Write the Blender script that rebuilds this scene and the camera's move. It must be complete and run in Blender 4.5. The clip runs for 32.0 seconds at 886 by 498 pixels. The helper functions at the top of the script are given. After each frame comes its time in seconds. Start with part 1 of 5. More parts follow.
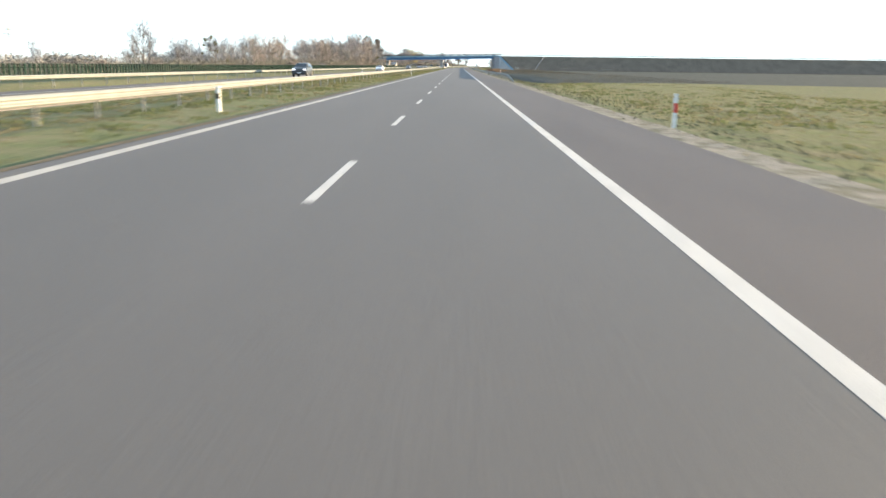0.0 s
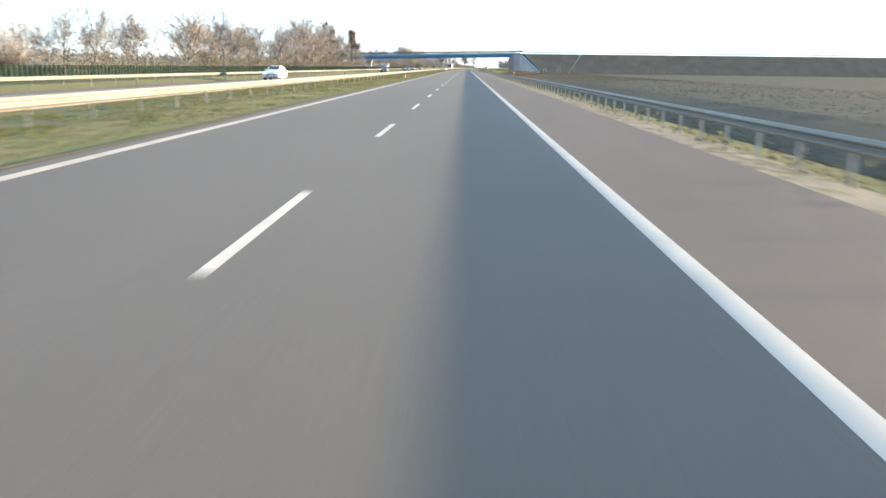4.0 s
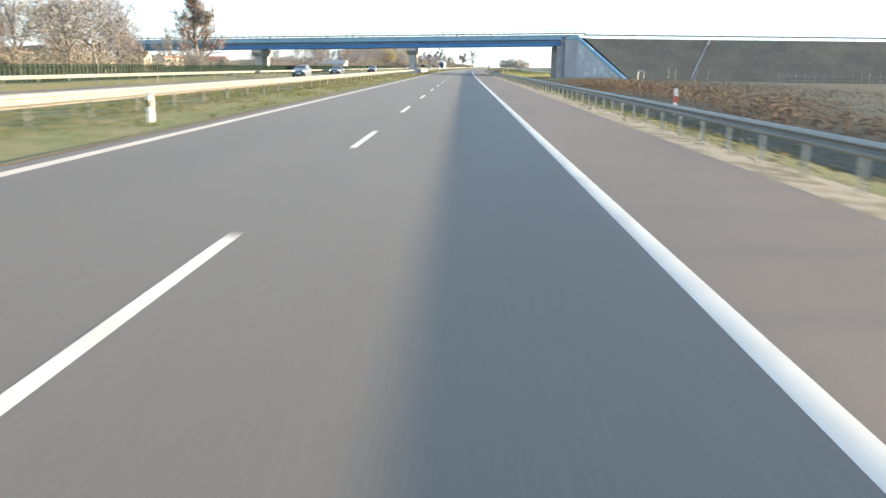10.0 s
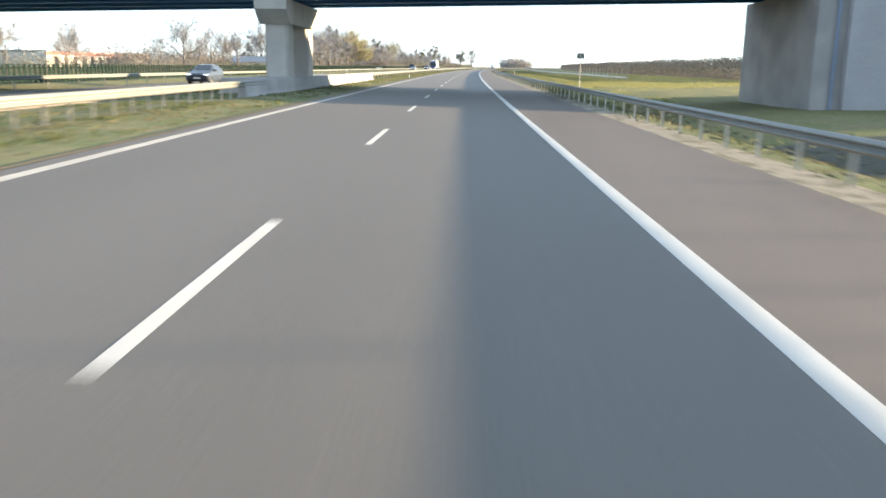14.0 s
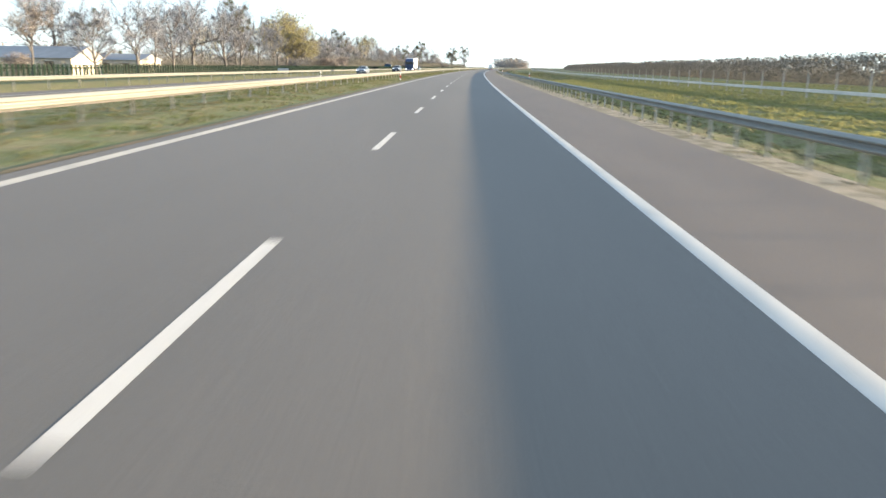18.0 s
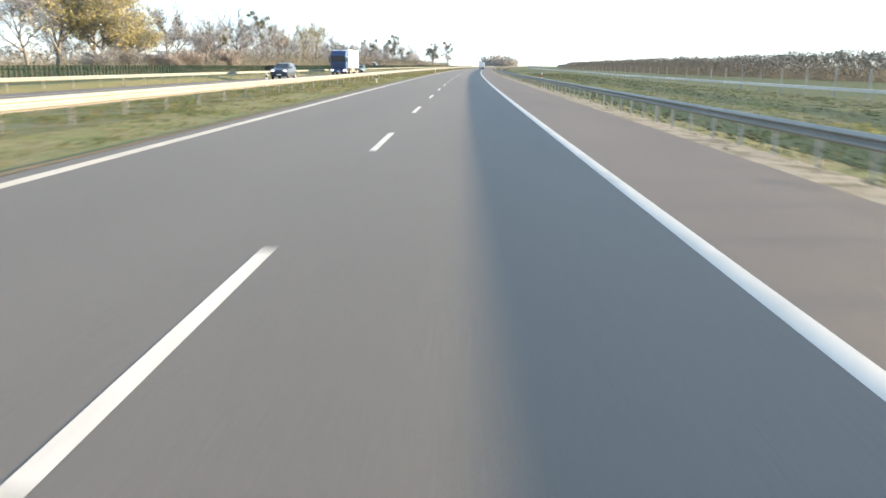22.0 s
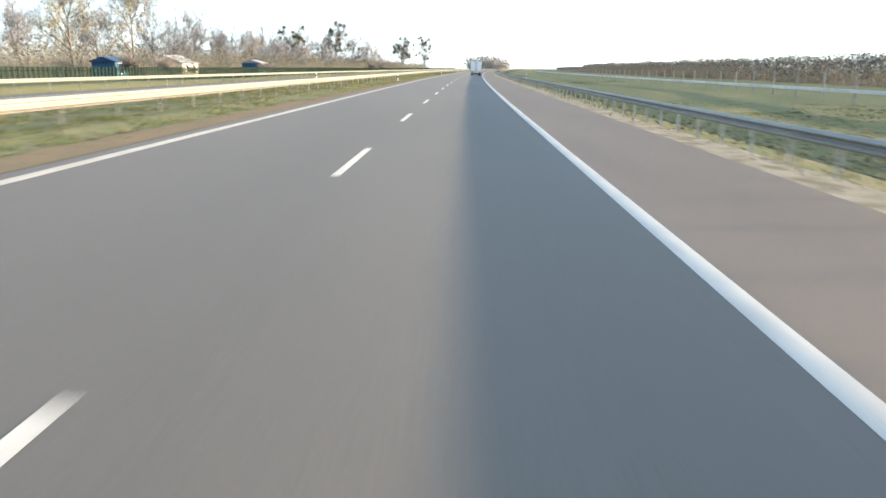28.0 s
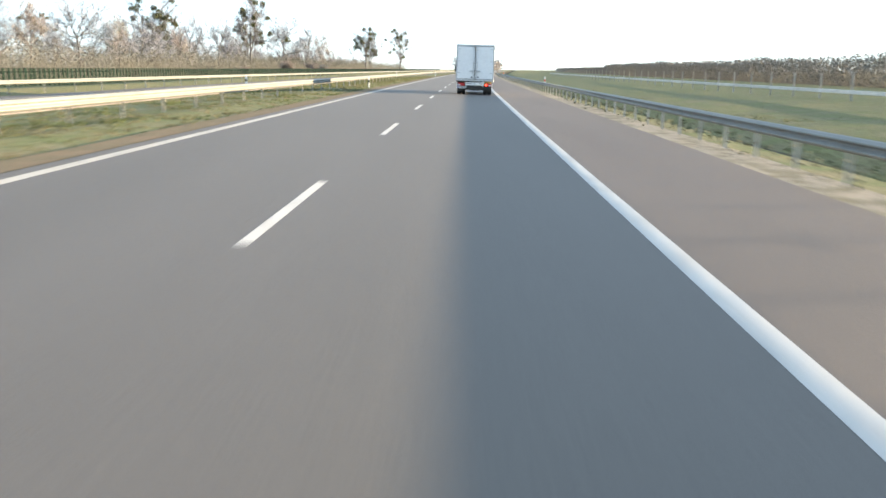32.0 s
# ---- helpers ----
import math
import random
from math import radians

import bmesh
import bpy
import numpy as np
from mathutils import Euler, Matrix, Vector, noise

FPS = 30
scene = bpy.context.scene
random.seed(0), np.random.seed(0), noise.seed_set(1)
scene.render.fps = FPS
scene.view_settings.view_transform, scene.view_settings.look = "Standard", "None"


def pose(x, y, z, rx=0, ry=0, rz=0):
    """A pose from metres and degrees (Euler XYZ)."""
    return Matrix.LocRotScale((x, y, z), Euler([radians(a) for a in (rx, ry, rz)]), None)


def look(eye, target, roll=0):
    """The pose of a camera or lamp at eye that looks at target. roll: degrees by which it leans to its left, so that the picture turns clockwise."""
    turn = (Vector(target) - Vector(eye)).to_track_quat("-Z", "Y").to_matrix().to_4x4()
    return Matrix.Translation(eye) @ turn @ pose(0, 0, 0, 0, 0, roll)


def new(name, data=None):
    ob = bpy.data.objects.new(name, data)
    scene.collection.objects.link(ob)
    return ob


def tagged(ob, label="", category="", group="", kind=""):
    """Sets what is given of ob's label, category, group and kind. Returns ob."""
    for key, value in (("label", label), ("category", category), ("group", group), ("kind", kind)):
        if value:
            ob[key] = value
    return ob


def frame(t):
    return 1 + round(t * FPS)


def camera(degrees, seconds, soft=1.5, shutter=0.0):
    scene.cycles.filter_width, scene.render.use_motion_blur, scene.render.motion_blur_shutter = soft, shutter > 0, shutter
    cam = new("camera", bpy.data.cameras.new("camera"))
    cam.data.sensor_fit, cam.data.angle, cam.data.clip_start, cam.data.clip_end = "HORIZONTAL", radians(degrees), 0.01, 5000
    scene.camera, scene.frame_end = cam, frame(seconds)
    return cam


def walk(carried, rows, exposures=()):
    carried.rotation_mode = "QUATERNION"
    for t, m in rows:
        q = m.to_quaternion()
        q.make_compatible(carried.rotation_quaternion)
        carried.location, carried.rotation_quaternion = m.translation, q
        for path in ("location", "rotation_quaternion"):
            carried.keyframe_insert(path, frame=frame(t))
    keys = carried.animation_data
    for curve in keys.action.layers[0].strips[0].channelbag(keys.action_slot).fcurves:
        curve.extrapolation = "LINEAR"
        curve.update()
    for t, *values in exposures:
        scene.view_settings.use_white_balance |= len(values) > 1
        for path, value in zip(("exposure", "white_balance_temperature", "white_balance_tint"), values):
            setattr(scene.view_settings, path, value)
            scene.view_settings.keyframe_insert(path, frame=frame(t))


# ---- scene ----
cam = camera(56.47, 32.0, soft=1.6, shutter=0.4)
# the road's own frame: s metres along it, lat metres to the right of the dashed line; it bends gently to the right past BEND
BEND, CURVE, STRAIGHT, FALL = 429.0, 1.172e-4, 1500.0, 1.146


def heading(s):
    return CURVE * (min(max(s, BEND), STRAIGHT) - BEND)


def road_point(lat, s, z=0.0):
    d = min(max(s, BEND), STRAIGHT) - BEND
    h = CURVE * d
    over = max(s - STRAIGHT, 0.0)
    x = CURVE * d * d / 2 + over * math.sin(h)
    y = min(s, BEND) + d * (1 - h * h / 6) + over * math.cos(h)
    return Vector((x + lat * math.cos(h), y - lat * math.sin(h), z))


def road_pose(lat, s, z=0.0, turn=0.0):
    """A pose on the road: its y axis runs along the road."""
    p = road_point(lat, s, z)
    return pose(p.x, p.y, p.z, 0, 0, turn - math.degrees(heading(s)))


EYE = 1.514
# seconds, metres along the road, metres right of the dashes, yaw, pitch, roll
DRIVE = [
    (0, 0.08, 1.606, 0.70, -12.55, -1.88),
    (1, 30.45, 1.803, 0.75, -12.71, -1.64),
    (2, 62.26, 1.866, 0.91, -12.72, -1.81),
    (3, 92.59, 1.890, 1.12, -12.48, -1.79),
    (6, 185.21, 1.723, 1.20, -12.53, -1.97),
    (7, 215.38, 1.759, 0.80, -12.57, -1.92),
    (8, 246.11, 1.852, 0.88, -12.51, -1.82),
    (9, 276.15, 1.941, 0.98, -12.55, -1.88),
    (10, 305.97, 1.972, 1.03, -12.52, -1.91),
    (11, 336.83, 1.884, 1.24, -12.67, -1.76),
    (12, 366.20, 1.759, 1.03, -12.55, -1.78),
    (13, 395.81, 1.704, 1.40, -12.40, -1.70),
    (14, 425.23, 1.746, 0.87, -12.51, -1.92),
    (14.5, 440.33, 1.829, 0.59, -12.44, -1.79),
    (17, 515.44, 1.727, 1.16, -12.39, -1.85),
    (18, 546.11, 1.594, 1.12, -12.50, -1.92),
    (19, 576.08, 1.563, 1.89, -12.69, -1.57),
    (20, 606.08, 1.376, 1.28, -12.59, -1.96),
    (21, 636.89, 1.387, 0.91, -12.58, -1.62),
    (22, 666.47, 1.542, 0.95, -12.58, -1.58),
    (23, 696.75, 1.724, 0.83, -12.50, -1.81),
    (24, 727.67, 1.864, 1.25, -12.51, -1.72),
    (25, 758.01, 1.868, 1.34, -12.53, -1.89),
    (27.5, 834.40, 1.747, 1.03, -12.48, -1.75),
    (28, 849.64, 1.748, 1.10, -12.42, -1.73),
    (29, 880.61, 1.774, 1.25, -12.49, -1.69),
    (30, 911.47, 1.751, 1.00, -12.54, -1.75),
    (31, 943.11, 1.773, 0.87, -12.55, -1.65),
    (32, 974.17, 1.847, 1.15, -12.35, -1.70),
]
walk(cam, [(t, road_pose(0, s) @ pose(0, 0, 0, 0, FALL, 0) @ pose(lat, 0, EYE, 90 + pitch, 0, yaw) @ pose(0, 0, 0, 0, 0, -roll))
           for t, s, lat, yaw, pitch, roll in DRIVE],
     [(0.0, 2.14, 6650, 10.5), (3.5, 2.30, 6700, 11), (9.0, 2.48, 6750, 11), (15.0, 2.38, 6750, 11), (17.0, 2.1, 6750, 11), (19.0, 2.34, 6750, 11), (22.0, 2.42, 6750, 11), (32.0, 2.38, 6750, 11)])

# ---- light: a low sun on the right and a little ahead, under a pale clear sky ----
SUN_UP, SUN_SIDE = 5.7, 81.0     # elevation; compass angle clockwise from +y
world = bpy.data.worlds.new("sky")
scene.world = world
world.use_nodes = True
wn = world.node_tree
wn.nodes.clear()
w_out = wn.nodes.new("ShaderNodeOutputWorld")
w_bg = wn.nodes.new("ShaderNodeBackground")
w_sky = wn.nodes.new("ShaderNodeTexSky")
w_sky.sky_type, w_sky.sun_disc = "NISHITA", False
w_sky.sun_elevation, w_sky.sun_rotation = radians(SUN_UP + 30), radians(SUN_SIDE)
w_sky.air_density, w_sky.dust_density, w_sky.ozone_density = 1.0, 0.0, 1.3
w_bg.inputs["Strength"].default_value = 0.085
w_soft = wn.nodes.new("ShaderNodeHueSaturation")     # thin high haze takes some colour out of the sky
w_soft.inputs["Saturation"].default_value = 0.64
wn.links.new(w_sky.outputs[0], w_soft.inputs["Color"])
w_tint = wn.nodes.new("ShaderNodeVectorMath")
w_tint.operation = "MULTIPLY"
w_tint.inputs[1].default_value = (0.86, 0.985, 1.02)
wn.links.new(w_soft.outputs[0], w_tint.inputs[0])
w_veil = wn.nodes.new("ShaderNodeMix")     # a thin even veil of high haze evens out the dome
w_veil.data_type = "RGBA"
w_veil.inputs[0].default_value = 0.68
w_veil.inputs[7].default_value = (1.98, 2.78, 3.62, 1)
wn.links.new(w_tint.outputs[0], w_veil.inputs[6])
wn.links.new(w_veil.outputs[2], w_bg.inputs[0])
wn.links.new(w_bg.outputs[0], w_out.inputs[0])
sun = new("sun", bpy.data.lights.new("sun", "SUN"))
sun.data.energy, sun.data.angle, sun.data.color = 5.0, radians(0.55), (1.0, 0.78, 0.49)
sa = radians(SUN_SIDE)
sun.matrix_world = look((300 * math.sin(sa), 300 * math.cos(sa), 300 * math.tan(radians(SUN_UP))), (0, 0, 0))


# ---- materials ----
def material(name, colour, rough=0.8, second=None, scale=3.0, fine=0.0, fine_scale=60.0, bump=0.0, bump_scale=40.0, metal=0.0,
             vary=0.0, stretch=(1, 1, 1), contrast=(0.35, 0.65), spec=0.5, translucent=0.0, emit=0.0):
    """A surface with two scales of variation: broad patches of a second colour, fine grain, and relief."""
    m = bpy.data.materials.new(name)
    m.use_nodes = True
    n, ln = m.node_tree.nodes, m.node_tree.links
    b = n["Principled BSDF"]
    b.inputs["Roughness"].default_value, b.inputs["Metallic"].default_value = rough, metal
    b.inputs["Specular IOR Level"].default_value = spec
    geo = n.new("ShaderNodeNewGeometry")
    mp = n.new("ShaderNodeMapping")
    mp.inputs["Scale"].default_value = stretch
    ln.new(geo.outputs["Position"], mp.inputs["Vector"])
    col = n.new("ShaderNodeMix")
    col.data_type = "RGBA"
    col.inputs[6].default_value = (*colour, 1)
    col.inputs[7].default_value = (*(second or colour), 1)
    nz = n.new("ShaderNodeTexNoise")
    nz.inputs["Scale"].default_value, nz.inputs["Detail"].default_value = scale, 5
    ln.new(mp.outputs[0], nz.inputs["Vector"])
    rp = n.new("ShaderNodeMapRange")
    rp.inputs[1].default_value, rp.inputs[2].default_value = contrast
    ln.new(nz.outputs[0], rp.inputs[0])
    ln.new(rp.outputs[0], col.inputs[0])
    out = col.outputs[2]
    if fine:
        fz = n.new("ShaderNodeTexNoise")
        fz.inputs["Scale"].default_value, fz.inputs["Detail"].default_value = fine_scale, 3
        ln.new(mp.outputs[0], fz.inputs["Vector"])
        fr = n.new("ShaderNodeMapRange")
        fr.inputs[1].default_value, fr.inputs[2].default_value = 0.3, 0.7
        fr.inputs[3].default_value, fr.inputs[4].default_value = 1 - fine, 1 + fine
        ln.new(fz.outputs[0], fr.inputs[0])
        mul = n.new("ShaderNodeVectorMath")
        mul.operation = "SCALE"
        ln.new(out, mul.inputs[0])
        ln.new(fr.outputs[0], mul.inputs["Scale"])
        out = mul.outputs[0]
    if vary:
        oi = n.new("ShaderNodeObjectInfo")
        vr = n.new("ShaderNodeMapRange")
        vr.inputs[3].default_value, vr.inputs[4].default_value = 1 - vary, 1 + vary
        ln.new(oi.outputs["Random"], vr.inputs[0])
        mul2 = n.new("ShaderNodeVectorMath")
        mul2.operation = "SCALE"
        ln.new(out, mul2.inputs[0])
        ln.new(vr.outputs[0], mul2.inputs["Scale"])
        out = mul2.outputs[0]
    ln.new(out, b.inputs["Base Color"])
    if bump:
        bz = n.new("ShaderNodeTexNoise")
        bz.inputs["Scale"].default_value, bz.inputs["Detail"].default_value = bump_scale, 4
        ln.new(geo.outputs["Position"], bz.inputs["Vector"])
        bp = n.new("ShaderNodeBump")
        bp.inputs["Strength"].default_value, bp.inputs["Distance"].default_value = bump, 0.02
        ln.new(bz.outputs[0], bp.inputs["Height"])
        ln.new(bp.outputs[0], b.inputs["Normal"])
    if translucent:
        tr, mx = n.new("ShaderNodeBsdfTranslucent"), n.new("ShaderNodeMixShader")
        mx.inputs[0].default_value = translucent
        ln.new(out, tr.inputs["Color"])
        ln.new(b.outputs[0], mx.inputs[1])
        ln.new(tr.outputs[0], mx.inputs[2])
        ln.new(mx.outputs[0], n["Material Output"].inputs["Surface"])
    if emit:
        b.inputs["Emission Strength"].default_value = emit
        b.inputs["Emission Color"].default_value = (*colour, 1)
    return m


ASPHALT = material("asphalt", (0.104, 0.093, 0.084), 0.70, (0.088, 0.079, 0.071), 0.35, 0.10, 50, 0.4, 130, stretch=(1, 0.12, 1), spec=0.62)
SHOULDER = material("shoulder_asphalt", (0.104, 0.086, 0.077), 0.72, (0.087, 0.072, 0.065), 0.5, 0.10, 50, 0.4, 130, stretch=(1, 0.15, 1), spec=0.48)
OLD_ASPHALT = material("old_asphalt", (0.140, 0.124, 0.114), 0.8, (0.112, 0.100, 0.092), 0.4, 0.12, 40, 0.5, 110, stretch=(1, 0.12, 1), spec=0.3)
LINE = material("road_paint", (0.52, 0.505, 0.48), 0.8, (0.43, 0.42, 0.40), 4, 0.08, 90, 0.6, 130, stretch=(1, 0.3, 1), contrast=(0.45, 0.75))
WARM_LINE = material("worn_road_paint", (0.44, 0.415, 0.375), 0.8, (0.36, 0.34, 0.31), 4, 0.10, 90, 0.6, 130, stretch=(1, 0.3, 1), contrast=(0.42, 0.72))
GRASS = material("autumn_grass", (0.165, 0.172, 0.078), 0.95, (0.200, 0.175, 0.100), 0.7, 0.45, 9, 1.0, 70, spec=0.1)
MEDIAN_GRASS = material("mown_verge_grass", (0.128, 0.146, 0.070), 0.95, (0.190, 0.166, 0.104), 0.9, 0.45, 12, 0.9, 16, spec=0.1, contrast=(0.40, 0.70))
DITCH = material("dark_ditch_grass", (0.040, 0.042, 0.030), 0.95, (0.058, 0.055, 0.040), 0.8, 0.4, 8, 0.9, 12, spec=0.1)
DARK_FIELD = material("dark_fallow_ground", (0.068, 0.072, 0.060), 0.95, (0.090, 0.088, 0.074), 0.5, 0.4, 8, 0.9, 10, spec=0.1)
GRAVEL = material("pale_gravel", (0.285, 0.255, 0.212), 0.95, (0.150, 0.138, 0.098), 2.2, 0.4, 30, 0.9, 45, spec=0.1, contrast=(0.46, 0.62))
SOIL = material("bare_soil", (0.205, 0.150, 0.098), 0.95, (0.165, 0.135, 0.085), 1.3, 0.3, 30, 0.6, 30, spec=0.1)
STEEL = material("galvanised_steel", (0.215, 0.222, 0.210), 0.6, (0.178, 0.184, 0.174), 2.0, 0.06, 30, metal=0.15, vary=0.06)
POST_STEEL = material("post_steel", (0.44, 0.41, 0.365), 0.7, (0.36, 0.335, 0.30), 5.0, 0.08, 30, metal=0.0, vary=0.10)
CONCRETE = material("concrete", (0.500, 0.463, 0.413), 0.9, (0.375, 0.350, 0.325), 0.8, 0.10, 25, 0.3, 30, contrast=(0.3, 0.7))
PATCHED_CONCRETE = material("patched_concrete", (0.41, 0.415, 0.43), 0.9, (0.48, 0.485, 0.495), 0.45, 0.12, 20, 0.3, 30, contrast=(0.46, 0.64))
DARK_CONCRETE = material("weathered_concrete", (0.360, 0.336, 0.324), 0.9, (0.264, 0.252, 0.252), 0.5, 0.10, 20, 0.3, 30)
BLUE_PAINT = material("blue_girder_paint", (0.084, 0.280, 0.560), 0.6, (0.070, 0.238, 0.476), 0.6, 0.05, 20)
PALE_BLUE = material("pale_blue_paint", (0.23, 0.37, 0.46), 0.7, (0.19, 0.31, 0.39), 0.7, 0.05, 20)
WHITE_PLASTIC = material("white_plastic", (0.80, 0.80, 0.78), 0.5, (0.70, 0.69, 0.66), 6, 0.05, 40)
RED_PLASTIC = material("red_reflector", (0.55, 0.03, 0.02), 0.35, (0.45, 0.03, 0.02), 9)
BLACK_PLASTIC = material("black_plastic", (0.02, 0.02, 0.022), 0.5, (0.03, 0.03, 0.03), 8, 0.1, 40)
GREEN_BOARD = material("green_fence_board", (0.006, 0.020, 0.016), 0.8, (0.008, 0.023, 0.018), 1.5, 0.1, 20, vary=0.15, spec=0.08)
GREY_SLAT = material("grey_fence_slat", (0.006, 0.017, 0.014), 0.8, (0.010, 0.021, 0.016), 2.0, 0.1, 20, vary=0.15, spec=0.08)
BARK = material("bark", (0.112, 0.106, 0.106), 0.95, (0.150, 0.141, 0.138), 2.5, 0.3, 30, 0.6, 20, spec=0.1)
TWIG = material("bare_twigs", (0.170, 0.180, 0.214), 0.95, (0.206, 0.214, 0.248), 0.5, 0.15, 10, vary=0.18, spec=0.05)
RUST_TWIG = material("russet_twigs", (0.226, 0.202, 0.196), 0.95, (0.258, 0.232, 0.225), 0.5, 0.2, 10, vary=0.2, spec=0.05)
YELLOW_LEAF = material("yellow_leaves", (0.33, 0.30, 0.15), 0.9, (0.27, 0.25, 0.135), 1.2, 0.3, 9, vary=0.2, spec=0.1, translucent=0.4)
BROWN_LEAF = material("brown_leaves", (0.225, 0.190, 0.165), 0.9, (0.200, 0.172, 0.152), 1.2, 0.3, 9, vary=0.2, spec=0.1)
MISTLETOE = material("mistletoe_leaves", (0.085, 0.092, 0.050), 0.9, (0.110, 0.112, 0.062), 2, 0.3, 9, spec=0.1, translucent=0.3)
GREEN_LEAF = material("dull_green_leaves", (0.095, 0.096, 0.050), 0.9, (0.115, 0.106, 0.056), 1.2, 0.3, 9, vary=0.2, spec=0.1)
HEDGE_LEAF = material("dark_hedge_leaves", (0.172, 0.166, 0.155), 0.95, (0.198, 0.188, 0.172), 0.8, 0.3, 7, spec=0.05)


# ---- building helpers ----
def mesh(name, verts, faces, mats, index=None, smooth=False):
    me = bpy.data.meshes.new(name)
    me.from_pydata([tuple(v) for v in verts], [], faces)
    for m in (mats if isinstance(mats, (list, tuple)) else [mats]):
        me.materials.append(m)
    if index:
        me.polygons.foreach_set("material_index", index)
    if smooth:
        me.polygons.foreach_set("use_smooth", [True] * len(me.polygons))
    me.update()
    return me


def part(name, data, parent, at=None, label=""):
    """One mesh object under a thing or a part; data: a mesh, shared or not."""
    ob = new(name, data)
    ob.parent = parent
    if at is not None:
        ob.matrix_basis = at
    return tagged(ob, label)


def thing(name, label, category, at=None, group="", kind="", data=None):
    ob = new(name, data)
    if at is not None:
        ob.matrix_basis = at
    return tagged(ob, label, category, group, kind)


class Shape:
    """Gathers boxes, tubes and sheets into one mesh."""

    def __init__(self):
        self.v, self.f, self.i = [], [], []

    def add(self, verts, faces, mat=0):
        o = len(self.v)
        self.v += [tuple(p) for p in verts]
        self.f += [tuple(o + k for k in q) for q in faces]
        self.i += [mat] * len(faces)
        return self

    def box(self, x0, x1, y0, y1, z0, z1, mat=0, bevel=0.0, at=None):
        if bevel <= 0:
            v = [(x, y, z) for z in (z0, z1) for y in (y0, y1) for x in (x0, x1)]
            f = [(0, 2, 3, 1), (4, 5, 7, 6), (0, 1, 5, 4), (2, 6, 7, 3), (0, 4, 6, 2), (1, 3, 7, 5)]
        else:
            b = min(bevel, (x1 - x0) / 2.01, (y1 - y0) / 2.01, (z1 - z0) / 2.01)
            bm = bmesh.new()
            bmesh.ops.create_cube(bm, size=1)
            for q in bm.verts:
                q.co = ((x0 + x1) / 2 + q.co.x * (x1 - x0), (y0 + y1) / 2 + q.co.y * (y1 - y0), (z0 + z1) / 2 + q.co.z * (z1 - z0))
            bmesh.ops.bevel(bm, geom=bm.edges[:] + bm.verts[:], offset=b, segments=2, affect="EDGES", profile=0.5)
            bm.verts.index_update()
            v = [q.co.copy() for q in bm.verts]
            f = [[q.index for q in fc.verts] for fc in bm.faces]
            bm.free()
        if at is not None:
            v = [at @ Vector(p) for p in v]
        return self.add(v, f, mat)

    def prism(self, outline, a, b, axis="y", mat=0):
        """An outline of (u, w) pushed from a to b along an axis; counter-clockwise outlines face out along -axis for y."""
        n = len(outline)
        place = {"x": lambda u, w, t: (t, u, w), "y": lambda u, w, t: (u, t, w), "z": lambda u, w, t: (u, w, t)}[axis]
        v = [place(u, w, t) for t in (a, b) for u, w in outline]
        f = [(k, (k + 1) % n, n + (k + 1) % n, n + k) for k in range(n)] + [tuple(range(n))[::-1], tuple(range(n, 2 * n))]
        return self.add(v, f, mat)

    def tube(self, a, b, ra, rb, sides=8, mat=0, caps=True):
        a, b = Vector(a), Vector(b)
        q = (b - a).to_track_quat("Z", "Y")
        v = []
        for p, r in ((a, ra), (b, rb)):
            v += [p + q @ Vector((r * math.cos(2 * math.pi * k / sides), r * math.sin(2 * math.pi * k / sides), 0)) for k in range(sides)]
        f = [(k, (k + 1) % sides, sides + (k + 1) % sides, sides + k) for k in range(sides)]
        if caps:
            f += [tuple(range(sides))[::-1], tuple(range(sides, 2 * sides))]
        return self.add(v, f, mat)

    def lathe(self, profile, axis="x", centre=(0, 0, 0), sides=28, mat=0):
        """A profile of (t along the axis, radius), turned round the axis."""
        n = len(profile)
        v = []
        for k in range(sides):
            c, s = math.cos(2 * math.pi * k / sides), math.sin(2 * math.pi * k / sides)
            for t, r in profile:
                p = {"x": (t, r * c, r * s), "y": (r * s, t, r * c), "z": (r * c, r * s, t)}[axis]
                v.append((p[0] + centre[0], p[1] + centre[1], p[2] + centre[2]))
        f = [(k * n + j, k * n + j + 1, ((k + 1) % sides) * n + j + 1, ((k + 1) % sides) * n + j) for k in range(sides) for j in range(n - 1)]
        return self.add(v, f, mat)

    def mesh(self, name, mats, smooth=False):
        return mesh(name, self.v, self.f, mats, self.i, smooth)


def fall(lat):
    """The height of our carriageway, which falls to the right."""
    return -0.02 * lat


def ribbon(name, l0, l1, z0, z1, s0, s1, mat, step=12.0, crown=None):
    """A strip of surface along the road."""
    n = max(2, int((s1 - s0) / step) + 1)
    lats = [l0, l1] if crown is None else [l0, crown[0], l1]
    zs = [z0, z1] if crown is None else [z0, crown[1], z1]
    k = len(lats)
    v = [road_point(l, s0 + (s1 - s0) * j / (n - 1), z) for j in range(n) for l, z in zip(lats, zs)]
    f = [(j * k + i, j * k + i + 1, (j + 1) * k + i + 1, (j + 1) * k + i) for j in range(n - 1) for i in range(k - 1)]
    return mesh(name, v, f, mat)


